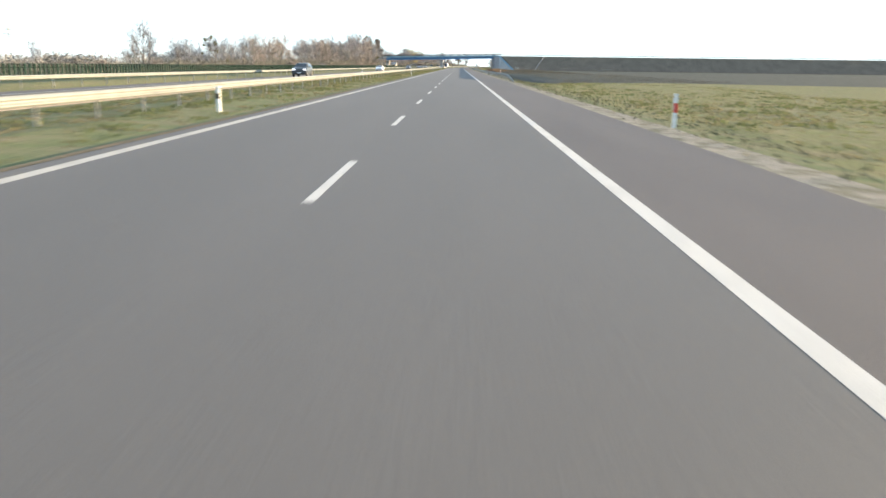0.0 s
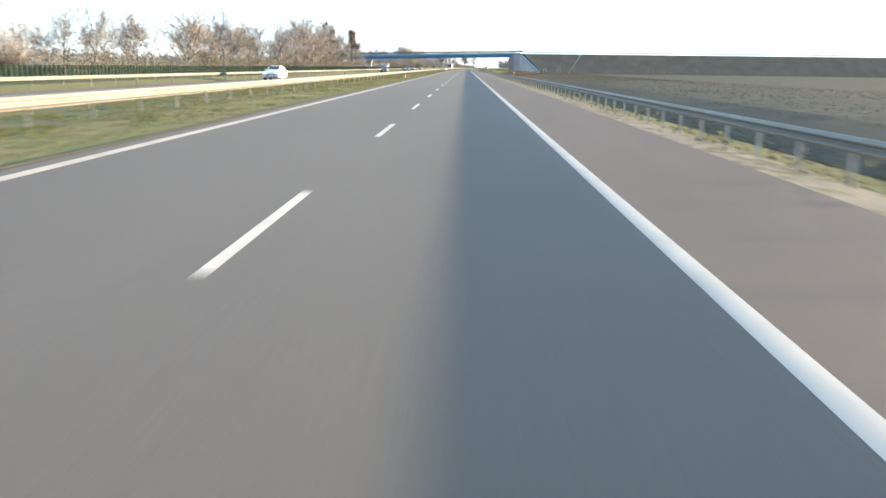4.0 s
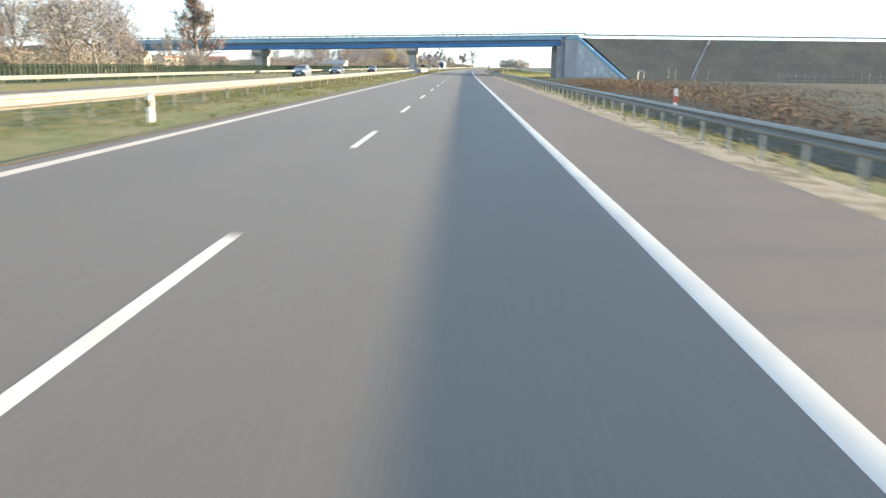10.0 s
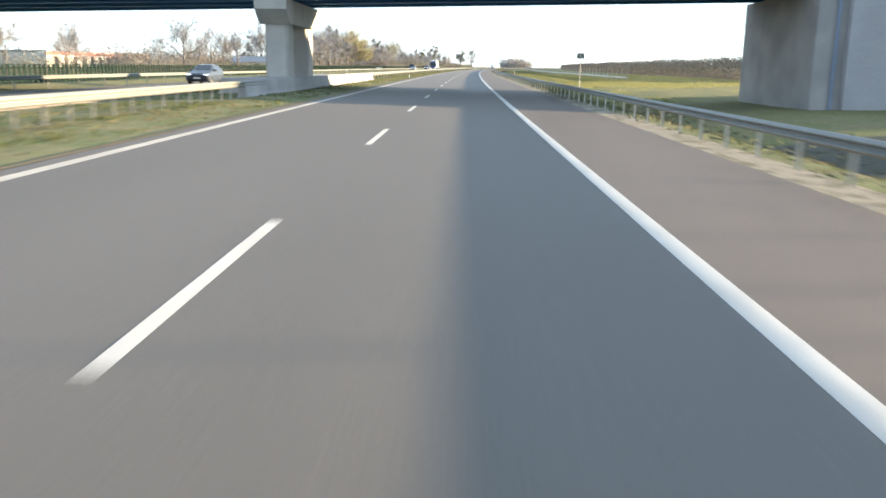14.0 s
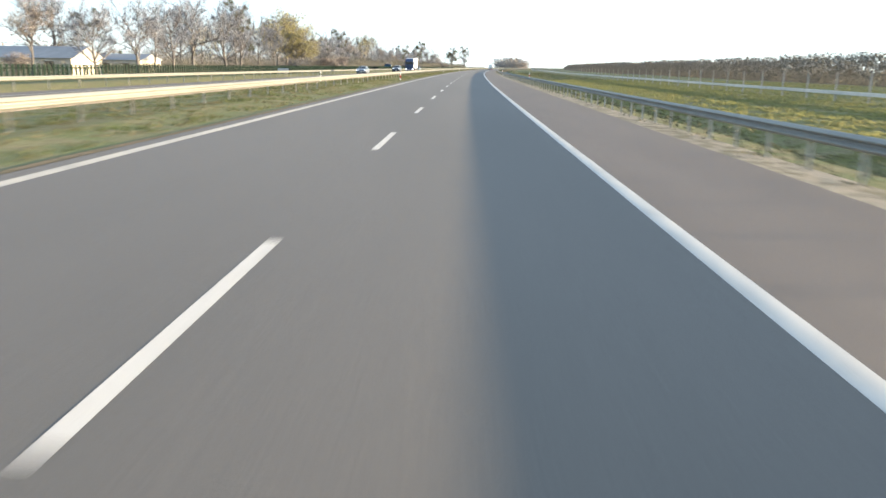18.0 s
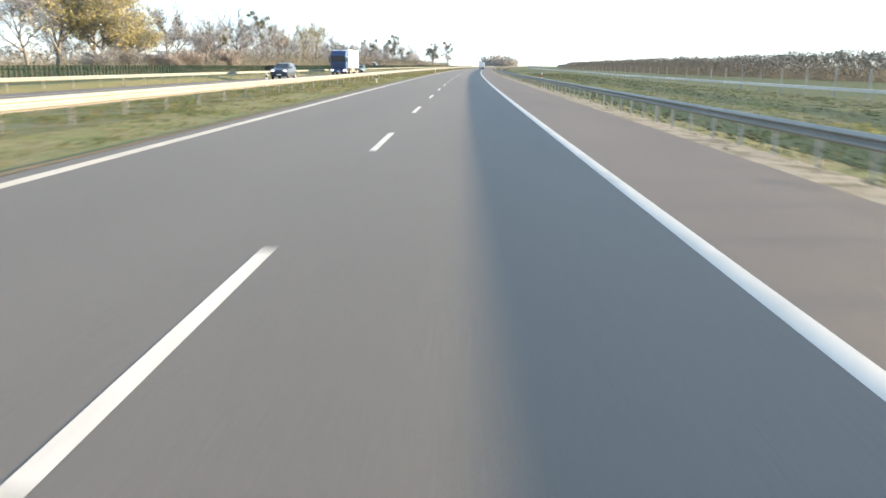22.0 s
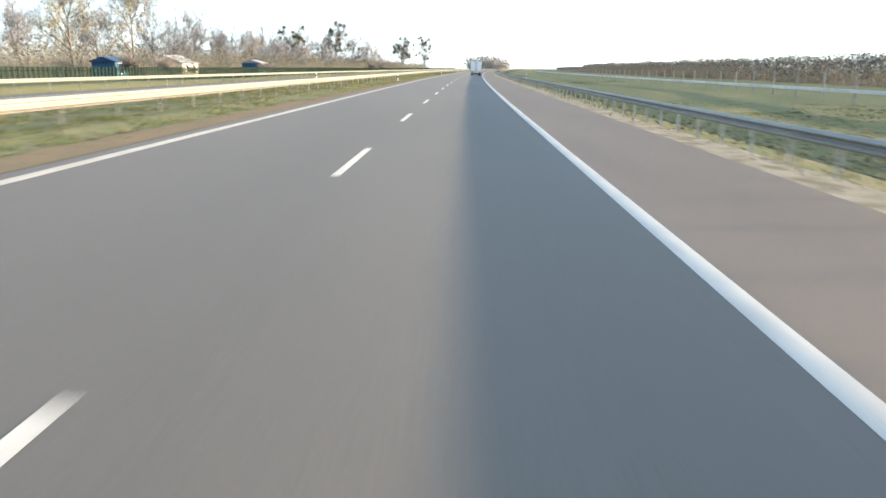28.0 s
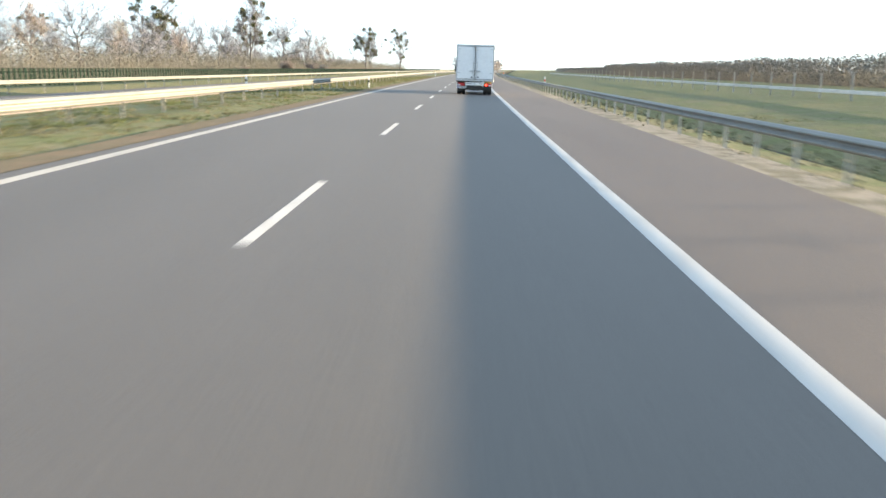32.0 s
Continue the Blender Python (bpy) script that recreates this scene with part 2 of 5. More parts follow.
# ---- ground: one sheet to the horizon, with the verges' cross-section ----
PROFILE = [(-2600, -1.5), (-900, -1.2), (-300, -1.0), (-120, -0.9), (-70, -0.8), (-45, -0.35), (-34, 0.0), (-29, 0.02), (-25.5, -0.13), (-23.6, -0.20),
           (-23.2, -0.24), (-17, -0.14), (-12.4, -0.04), (-11.9, -0.01), (-10.5, 0.02), (-8.2, 0.12), (-6.4, 0.15), (-5.2, 0.085), (-4.3, 0.055),
           (-3, 0.0), (0, -0.06), (4, -0.14), (6.6, -0.19), (6.75, -0.16), (7.75, -0.19), (8.6, -0.23), (9.6, -0.55), (11.2, -1.15), (12.4, -1.15), (14.5, -0.75),
           (18, -0.62), (23, -0.55), (27, -0.50), (34, -0.5), (60, -0.6), (130, -0.8), (400, -1.0), (900, -1.2), (2600, -1.5)]


def smooth_step(a, b, x):
    t = max(0.0, min(1.0, (x - a) / (b - a)))
    return t * t * (3 - 2 * t)


def ground_z(lat, s=None):
    if s is not None and s < 125 and 8.6 < lat < 30:      # no ditch yet at the start
        level = 1 - smooth_step(85, 125, s)
        return ground_z(lat) * (1 - level) + (-0.23 - 0.012 * (lat - 8.6)) * level
    for (a, za), (b, zb) in zip(PROFILE, PROFILE[1:]):
        if lat <= b:
            return za + (zb - za) * max(0.0, min(1.0, (lat - a) / (b - a)))
    return PROFILE[-1][1]


def build_ground():
    ss = [-400, -250, -150, -80, -40] + [-20 + 6 * k for k in range(205)] + [1220 + 20 * k for k in range(10)] + [1450, 1600, 1900, 2400, 3200, 4400]
    k = len(PROFILE)
    v, f, mi = [], [], []
    for s in ss:
        for lat, z in PROFILE:
            rough = 0.0
            if lat < -24 or lat > 9:
                rough = 0.10 * noise.noise((lat * 0.13, s * 0.11, 0.0)) + 0.25 * noise.noise((lat * 0.02, s * 0.017, 5.0)) * (abs(lat) > 15)
            elif -11.5 < lat < -4.6 or 6.8 < lat < 9:
                rough = 0.035 * noise.noise((lat * 0.9, s * 0.4, 2.0))
            v.append(road_point(lat, s, (ground_z(lat, s) if s < 125 else z) + rough))
    for j in range(len(ss) - 1):
        for i in range(k - 1):
            f.append((j * k + i, j * k + i + 1, (j + 1) * k + i + 1, (j + 1) * k + i))
            m = (PROFILE[i][0] + PROFILE[i + 1][0]) / 2
            s = (ss[j] + ss[j + 1]) / 2
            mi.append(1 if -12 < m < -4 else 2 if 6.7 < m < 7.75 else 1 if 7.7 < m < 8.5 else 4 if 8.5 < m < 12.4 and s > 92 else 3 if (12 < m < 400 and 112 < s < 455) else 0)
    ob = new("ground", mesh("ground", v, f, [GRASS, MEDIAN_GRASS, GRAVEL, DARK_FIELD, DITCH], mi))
    return tagged(ob, "flat autumn grassland beside the motorway with grassy verges", "ground", kind="structure")


build_ground()

# ---- carriageways ----
ROAD_START, ROAD_END = -60.0, 1900.0
L_EDGE, R_EDGE, L_LINE, R_LINE = -4.20, 6.70, -3.78, 3.714


def slab(name, label, l0, l1, z0, z1, mat, s0=ROAD_START, s1=ROAD_END):
    """A paved strip with thickness: top sheet and both side faces."""
    n = int((s1 - s0) / 12) + 1
    v = []
    for j in range(n):
        s = s0 + (s1 - s0) * j / (n - 1)
        v += [road_point(l0 - 0.06, s, z0 - 0.14), road_point(l0, s, z0), road_point(l1, s, z1), road_point(l1 + 0.06, s, z1 - 0.14)]
    f = [(j * 4 + i, j * 4 + i + 1, j * 4 + i + 5, j * 4 + i + 4) for j in range(n - 1) for i in range(3)]
    return tagged(new(name, mesh(name, v, f, mat)), label, "road", kind="structure")


road = slab("road", "grey asphalt motorway carriageway with white lane markings", L_EDGE, R_LINE + 0.11, fall(L_EDGE), fall(R_LINE + 0.11), ASPHALT)
shoulder = slab("road_shoulder", "brownish grey asphalt hard shoulder", R_LINE + 0.11, R_EDGE, fall(R_LINE + 0.11), fall(R_EDGE), SHOULDER)
far_road = slab("road_opposite", "pale grey asphalt opposite carriageway", -23.1, -12.2, -0.19, 0.03, OLD_ASPHALT)

part("edge_line", ribbon("edge_line", R_LINE - 0.105, R_LINE + 0.105, fall(R_LINE - 0.105) + 0.0015, fall(R_LINE + 0.105) + 0.0015, ROAD_START, ROAD_END, LINE), shoulder,
     label="solid white edge line")
part("edge_line", ribbon("edge_line", L_LINE - 0.11, L_LINE + 0.11, fall(L_LINE - 0.11) + 0.0015, fall(L_LINE + 0.11) + 0.0015, ROAD_START, ROAD_END, WARM_LINE), road,
     label="solid off-white edge line")


def far_fall(lat):
    return 0.03 + (lat + 12.2) * 0.0202


for lat in (-12.75, -20.2):
    part("edge_line", ribbon("edge_line", lat - 0.11, lat + 0.11, far_fall(lat - 0.11) + 0.0015, far_fall(lat + 0.11) + 0.0015, ROAD_START, ROAD_END, LINE), far_road,
         label="solid white edge line")
DASH = Shape().add([(-0.062, 0, -0.0), (0.062, 0, -0.002), (0.062, 4, -0.002), (-0.062, 4, 0.0)], [(0, 1, 2, 3)]).mesh("lane_dash", LINE)
for k in range(-3, 120):
    part("lane_dash", DASH, road, road_pose(0, 9 + 12 * k, 0.0032))
    part("lane_dash", DASH, far_road, road_pose(-16.45, 3 + 12 * k, far_fall(-16.45) + 0.0045))
# bare earth along the inner pavement edge: a thin seam at first, a broad ragged band further on
def soil_band():
    v, n = [], 1600
    for j in range(n + 1):
        s = ROAD_START + j
        width = 0.17 + 0.80 * smooth_step(770, 835, s) - 0.28 * smooth_step(880, 930, s)
        ragged = 0.10 * noise.noise((s * 0.23, 3.0, 0.0)) + 0.16 * noise.noise((s * 0.9, 8.0, 0.0)) * width
        v += [road_point(-4.21 - width - ragged, s, 0.084 + 0.02 * width), road_point(-4.19, s, 0.090)]
    return mesh("soil_strip", v, [(2 * j, 2 * j + 1, 2 * j + 3, 2 * j + 2) for j in range(n)], SOIL)


tagged(new("soil_strip", soil_band()), "ragged strip of bare brown soil along the pavement edge", "soil strip", kind="structure")


# ---- steel guardrails ----
def w_beam(length, side=1):
    """A W-profile beam, its face to side (+1: towards -x)."""
    prof = [(0.0, 0.012), (0.030, 0.022), (0.078, 0.058), (0.078, 0.078), (0.018, 0.118), (0.018, 0.146), (0.078, 0.186), (0.078, 0.206), (0.030, 0.248), (0.0, 0.258)]
    sh = Shape()
    outer = [(-side * u, w) for u, w in prof]
    inner = [(-side * (u - 0.006), w) for u, w in prof]
    n = len(prof)
    v = [(u, t, w) for t in (0.0, length) for u, w in outer] + [(u, t, w) for t in (0.0, length) for u, w in inner]
    f = [(k, k + 1, n + k + 1, n + k) for k in range(n - 1)] + [(2 * n + k, 3 * n + k, 3 * n + k + 1, 2 * n + k + 1) for k in range(n - 1)]
    return sh.add(v, f)


BEAM_NEAR = w_beam(4.02, 1).mesh("beam", STEEL)
BEAM_BACK = w_beam(4.02, -1).mesh("beam", STEEL)
POST = Shape().prism([(-0.028, -0.022), (0.028, -0.022), (0.028, -0.017), (-0.023, -0.017), (-0.023, 0.017), (0.028, 0.017), (0.028, 0.022), (-0.028, 0.022)], -0.95, 0.0, "z").mesh("post", POST_STEEL)


def guardrail(label, lat, s0, s1, pitch, base, height=0.75, double=False, flare=0.0, flip=False):
    """A rail of beams on posts; flare: metres over which its start bends away and sinks to the ground."""
    rail = thing("guardrail", label, "guardrail", road_pose(lat, s0, base), group="motorway guardrails")
    inv = rail.matrix_basis.inverted()

    def bent(s):
        t = max(0.0, 1 - (s - s0) / flare) if flare else 0.0
        return lat + 0.1 * t * t, base + height - 0.64 * t

    def along(s, length, shift, drop):
        la, za = bent(s)
        lb, zb = bent(s + length)
        a, b = road_point(la + shift, s, za - drop), road_point(lb + shift, s + length, zb - drop)
        d = b - a
        return inv @ Matrix.Translation(a) @ pose(0, 0, 0, 0, 0, math.degrees(math.atan2(-d.x, d.y))) @ pose(0, 0, 0, math.degrees(math.atan2(d.z, math.hypot(d.x, d.y))), 0, 0)

    s = s0
    while s < s1 - 1:
        if double or not flip:
            part("beam", BEAM_NEAR, rail, along(s, 4.0, -0.06, 0.26))
        if double or flip:
            part("beam", BEAM_BACK, rail, along(s, 4.0, 0.06, 0.26))
        s += 4.0
    s = s0 + 0.6
    while s < s1:
        la, za = bent(s)
        part("post", POST, rail, inv @ road_pose(la, s, za - 0.02))
        s += pitch
    return rail


guardrail("galvanised steel guardrail with a flared buried start beside the hard shoulder", 7.6, 91.0, 484.0, 2.0, -0.18, 0.74, flare=11.0)
guardrail("galvanised steel guardrail beside the hard shoulder", 7.6, 484.0, 884.0, 2.0, -0.18, 0.74)
guardrail("galvanised steel guardrail beside the hard shoulder", 7.6, 884.0, 1430.0, 2.0, -0.18, 0.74)
MED_H = 0.685
MED = "sunlit galvanised double-sided guardrail in the grass median"
guardrail(MED, -7.15, -37.34, 414.66, 3.0, 0.12, MED_H, double=True)
guardrail(MED, -7.15, 414.66, 460.0, 1.2, 0.12, MED_H, double=True)
guardrail(MED, -7.15, 501.28, 893.0, 3.0, 0.12, MED_H, double=True)
guardrail(MED, -7.15, 893.3, 1490.0, 3.0, 0.12, MED_H, double=True)
OPP = "sunlit galvanised guardrail along the opposite carriageway"
guardrail(OPP, -23.9, -40.0, 500.0, 4.0, -0.20, height=0.84, flip=True)
guardrail(OPP, -23.9, 500.0, 1000.0, 4.0, -0.20, height=0.84, flip=True)
guardrail(OPP, -23.9, 1000.0, 1500.0, 4.0, -0.20, height=0.84, flip=True)


# ---- delineator posts ----
def delineator(lat, s, base, red, height=0.98):
    d = thing("delineator_post", "white plastic roadside delineator post with a %s" % ("red reflector band" if red else "small dark reflector"), "delineator", road_pose(lat, s, base),
              group="delineator posts")
    body = [(-0.05, -0.045), (0.05, -0.045), (0.05, 0.045), (-0.05, 0.045)]
    part("body", Shape().prism(body, -0.08, height - 0.1, "z").add(
        [(-0.05, -0.045, height - 0.1), (0.05, -0.045, height - 0.1), (0.05, 0.045, height - 0.02), (-0.05, 0.045, height - 0.02)], [(0, 1, 2, 3)]).mesh("body", WHITE_PLASTIC), d)
    part("reflector", Shape().box(-0.054, 0.054, -0.050, -0.03, height - (0.53 if red else 0.36), height - (0.26 if red else 0.20), 0, 0.004).mesh("reflector", RED_PLASTIC if red else BLACK_PLASTIC), d)
    part("cap", Shape().prism([(-0.056, -0.050), (0.056, -0.050), (0.056, 0.050), (-0.056, 0.050)], height - 0.05, height, "z").mesh("cap", WHITE_PLASTIC), d)
    return d


def rail_delineator(s):
    """A short marker bolted to the back of the guardrail."""
    d = thing("delineator_post", "short white delineator with a red reflector bolted on the guardrail", "delineator", road_pose(7.78, s, -0.2), group="delineator posts")
    part("body", Shape().box(-0.04, 0.04, -0.02, 0.02, 0.45, 1.16, 0, 0.012).mesh("body", WHITE_PLASTIC), d)
    part("reflector", Shape().box(-0.043, 0.043, -0.028, -0.018, 0.78, 0.96, 0, 0.004).mesh("reflector", RED_PLASTIC), d)
    part("bracket", Shape().box(-0.16, -0.05, -0.03, 0.03, 0.52, 0.66, 0, 0.006).mesh("bracket", POST_STEEL), d)
    return d


delineator(7.8, 24.0, -0.22, True, 1.0)
for k in range(0, 14):
    delineator(-5.35, 24.3 + 101.1 * k + {1: -2.3, 2: -3.0, 3: -2.2}.get(k, 0.0), 0.0, k == 6, 0.82)
    if k < 13:
        rail_delineator(126.0 + 101.5 * k)
    delineator(-12.0, 17.5 + 100.9 * k, 0.0, False, 0.95)


# ---- road bridge over the motorway ----
B_S, B_HALF = 474.5, 5.6     # its middle along the motorway, half its width


def deck_z(lat):
    return 4.95 + 0.0225 * (lat + 8.6)


WING_CONCRETE = material("wing_concrete", (0.40, 0.385, 0.40), 0.9, (0.34, 0.33, 0.345), 0.4, 0.10, 20, 0.3, 30)
PATCHES = [material("overpaint_grey", c, 0.85, tuple(0.88 * k for k in c), 0.9, 0.06, 12) for c in ((0.52, 0.53, 0.55), (0.46, 0.475, 0.50), (0.36, 0.375, 0.41), (0.42, 0.45, 0.49), (0.60, 0.60, 0.61))]


PIPE_BLUE = material("blue_grey_pipe", (0.20, 0.26, 0.36), 0.5, (0.17, 0.22, 0.31), 2)


def build_bridge():
    br = thing("road_bridge", "blue steel girder road bridge on concrete piers over the motorway", "bridge", road_pose(0, B_S))
    l0, l1 = -64.0, 21.2

    def bar(name, y0, y1, dz0, dz1, mat, a=l0, b=l1, label=""):
        v = [(x, y, deck_z(x) + dz) for x in (a, b) for y in (y0, y1) for dz in (dz0, dz1)]
        f = [(0, 1, 3, 2), (4, 6, 7, 5), (0, 4, 5, 1), (2, 3, 7, 6), (0, 2, 6, 4), (1, 5, 7, 3)]
        return part(name, mesh(name, v, f, mat), br, label=label)

    for y in (-4.6, -1.6, 1.6, 4.6):        # plate girders with flanges
        g = bar("girder", y - 0.015, y + 0.015, 0.03, 1.15, BLUE_PAINT, label="blue steel plate girder")
        for d0, d1, wdt in ((0.0, 0.045, 0.30), (1.10, 1.15, 0.24)):
            v = [(x, yy, deck_z(x) + dz) for x in (l0, l1) for yy in (y - wdt, y + wdt) for dz in (d0, d1)]
            part("flange", mesh("flange", v, [(0, 1, 3, 2), (4, 6, 7, 5), (0, 4, 5, 1), (2, 3, 7, 6), (0, 2, 6, 4), (1, 5, 7, 3)], BLUE_PAINT), g)
    x = l0 + 1.0
    STIFF = Shape().box(-0.012, 0.012, -0.22, 0.0, 0.05, 1.10).mesh("stiffener", BLUE_PAINT)
    while x < l1:
        part("stiffener", STIFF, br, pose(x, -4.615, deck_z(x)))
        x += 2.6
    bar("deck_slab", -B_HALF + 0.4, B_HALF - 0.4, 1.16, 1.42, DARK_CONCRETE, label="concrete deck slab")
    bar("deck_edge", -B_HALF, -B_HALF + 0.38, 1.10, 1.80, PALE_BLUE, label="pale blue parapet beam")
    bar("deck_edge", B_HALF - 0.38, B_HALF, 1.10, 1.80, PALE_BLUE, label="pale blue parapet beam")
    bar("drain_pipe", -4.98, -4.86, 0.72, 0.84, material("drain_pipe_grey", (0.42, 0.46, 0.50), 0.5, (0.36, 0.40, 0.44), 2), label="pale grey drain pipe")
    # guardrail and handrail on the parapet
    brown = material("weathered_railing_steel", (0.105, 0.092, 0.085), 0.7, (0.075, 0.066, 0.062), 2, 0.1, 20)
    PP = Shape().box(-0.05, 0.05, -0.04, 0.04, 1.4, 2.85).mesh("parapet_post", brown)
    for y in (-B_HALF + 0.2, B_HALF - 0.2):
        for dz0, dz1, half in ((2.12, 2.34, 0.04), (2.58, 2.68, 0.04)):
            bar("parapet_rail", y - half, y + half, dz0, dz1, brown, -68.0, 25.0, label="weathered brown steel rail")
        x = -67.5
        while x < 25.0:
            part("parapet_post", PP, br, pose(x, y, deck_z(x)))
            x += 1.33
    # piers: two columns with a hammerhead cap
    for lat, foot in ((-8.35, 0.55), (-38.6, -0.7)):
        top = deck_z(lat) - 0.12
        pier = part("pier", Shape().prism([(-4.9, top - 0.55), (-4.9, top), (4.9, top), (4.9, top - 0.55), (3.9, top - 1.25), (-3.9, top - 1.25)], lat - 0.85, lat + 0.85, "x").mesh("pier_cap", CONCRETE), br,
                    label="concrete pier with a hammerhead cap")
        for y in (-2.9, 2.9):
            c = Shape()
            oct_ = [(0.62 * a, 0.85 * b) for a, b in ((-1, -0.8), (-0.8, -1), (0.8, -1), (1, -0.8), (1, 0.8), (0.8, 1), (-0.8, 1), (-1, 0.8))]
            c.prism([(lat + a, y + b) for a, b in oct_], foot - 1.2, top - 1.24, "z")
            part("column", c.mesh("column", CONCRETE), pier)
        for y in (-4.6, -1.6, 1.6, 4.6):
            part("bearing", Shape().box(lat - 0.25, lat + 0.25, y - 0.25, y + 0.25, top, top + 0.13).mesh("bearing", BLACK_PLASTIC), pier)
    # abutments with sloping wing walls
    for lat, sgn in ((19.6, 1), (-63.2, -1)):
        z1 = deck_z(lat)
        ab = part("abutment", Shape().box(min(lat, lat + sgn * 1.6), max(lat, lat + sgn * 1.6), -B_HALF, B_HALF, -2.0, z1 - 0.06).mesh("abutment", DARK_CONCRETE), br, label="grey concrete abutment wall")
        part("back_wall", Shape().box(min(lat + sgn * 0.7, lat + sgn * 1.6), max(lat + sgn * 0.7, lat + sgn * 1.6), -B_HALF, B_HALF, z1 - 0.06, z1 + 1.9).mesh("back_wall", DARK_CONCRETE), ab)
        for e in (-1, 1):          # splayed wing walls: a level shoulder, then a slope down to the foot of the bank
            a, b = Vector((lat + sgn * 1.5, e * B_HALF, 0)), Vector((lat + sgn * 12.0, e * (B_HALF + 12.0), 0))
            m = Vector((lat + sgn * 4.0, e * (B_HALF + 0.02), 0))
            t0, t1 = z1 + 1.58, -1.0
            for p, q, zp, zq, name, label in ((a, m, t0, t0, "wing_shoulder", "plain grey concrete wing shoulder"), (m, b, t0, t1, "wing_wall", "concrete wing wall with overpainted patches and a blue coping")):
                d = (q - p).normalized()
                nrm = Vector((d.y, -d.x, 0)) * (0.45 if d.y * sgn > 0 else -0.45) * -1
                v = [Vector((w.x, w.y, z)) + o for o in (Vector((0, 0, 0)), nrm) for w, z in ((p, -2.0), (q, -2.0), (q, zq), (p, zp))]
                box = [(0, 1, 2, 3), (7, 6, 5, 4), (0, 4, 5, 1), (1, 5, 6, 2), (2, 6, 7, 3), (3, 7, 4, 0)]
                wall = part(name, mesh(name, v, box, PATCHED_CONCRETE if name == "wing_wall" else WING_CONCRETE), ab, label=label)
                o0, o1 = -nrm * 0.25, nrm * 1.25
                drop = 0.42
                v = [Vector((w.x, w.y, z + dz)) + o for o in (o0, o1) for w, z, dz in ((p, zp, -drop), (q, zq, -drop), (q, zq, 0.20), (p, zp, 0.20))]
                part("coping", mesh("coping", v, box, PALE_BLUE), wall, label="pale blue coping band")
                if name == "wing_wall" and e < 0 and sgn > 0:
                    rng = random.Random(41)
                    length = (q - p).length
                    for k in range(34):      # squares of paint over old scrawls
                        u, w = rng.uniform(0.5, length * 0.86), rng.uniform(0.5, 1.5)
                        top = zp + (zq - zp) * (u + w) / length - 0.65
                        z = rng.uniform(-0.2, max(0.2, min(top - 0.5, 4.2)))
                        h = min(rng.uniform(0.5, 1.3), top - z)
                        if h < 0.3:
                            continue
                        off = nrm + nrm.normalized() * (0.012 + 0.0012 * k)
                        c = [p + d * u + off, p + d * (u + w) + off]
                        v = [(c[0].x, c[0].y, z), (c[1].x, c[1].y, z), (c[1].x, c[1].y, z + h), (c[0].x, c[0].y, z + h)]
                        part("paint_patch", mesh("paint_patch", v, [(0, 1, 2, 3)], rng.choice(PATCHES)), wall)
    # downpipe at the near corner
    part("downpipe", Shape().tube((20.6, -5.72, -1.2), (20.6, -5.72, deck_z(21) + 0.78), 0.08, 0.08, 8).mesh("downpipe", PIPE_BLUE), br, label="blue-grey drain downpipe")
    return br


build_bridge()


BANK = material("dark_withered_bank", (0.142, 0.114, 0.088), 0.95, (0.176, 0.142, 0.108), 0.25, 0.35, 6, 0.9, 10, spec=0.1, stretch=(1, 1, 0.5))


def embankment(label, l0, l1, top0, top1):
    """An approach ramp: a grassy bank with sloping sides, running away from the bridge's end."""
    v, f = [], []
    n = 40
    for k in range(n + 1):
        t = k / n
        lat = l0 + (l1 - l0) * t ** 1.6
        top = top0 + (top1 - top0) * t * t * (3 - 2 * t)
        foot = -1.2
        run = (top - foot) * 1.5
        toe = lat + (7.6 if l1 > l0 else -7.6) * (1 - smooth_step(0.0, 0.12, t))
        for x, y, z in ((toe, -6.0 - run, foot), (lat, -5.6, top), (lat, 5.6, top), (toe, 6.0 + run, foot)):
            p = Vector((x + 0.3 * noise.noise((lat * .1, y * .2, 1)), y + 0.5 * noise.noise((lat * .07, y * .1, 3)), z))
            v.append(p)
    for k in range(n):
        for i in range(3):
            q = (k * 4 + i, k * 4 + i + 1, k * 4 + i + 5, k * 4 + i + 4)
            f.append(q if l1 < l0 else q[::-1])
    f.append((0, 1, 2, 3))
    ob = thing("embankment", label, "embankment", road_pose(0, B_S), kind="structure", data=mesh("embankment", v, f, BANK))
    return ob


embankment("dark grassy embankment ramp carrying the bridge road", 24.6, 420.0, deck_z(22) + 1.35, 7.1)
embankment("dark grassy embankment ramp carrying the bridge road", -67.5, -260.0, deck_z(-65) + 1.35, -0.6)

# steel rail along the top of the approach ramp
ramp = thing("guardrail", "thin dark steel guardrail along the top of the embankment", "guardrail", road_pose(0, B_S), group="motorway guardrails")


def ramp_top(lat):
    t = ((lat - 22.0) / 398.0) ** (1 / 1.6)
    return deck_z(22) + 1.35 + (7.1 - deck_z(22) - 1.35) * t * t * (3 - 2 * t)


RAMP_POST = Shape().box(-0.05, 0.05, -0.04, 0.04, -0.3, 0.78).mesh("post", DARK_CONCRETE)
for k in range(40):
    a, b = 24.5 + 6 * k, 30.5 + 6 * k
    part("beam", mesh("beam", [(x, y, ramp_top(x) + z) for x in (a, b) for y in (-5.24, -5.16) for z in (0.48, 0.78)], [(0, 1, 3, 2), (4, 6, 7, 5), (0, 4, 5, 1), (2, 3, 7, 6), (0, 2, 6, 4), (1, 5, 7, 3)], STEEL), ramp)
    part("post", RAMP_POST, ramp, pose(a + 3, -5.1, ramp_top(a + 3)))

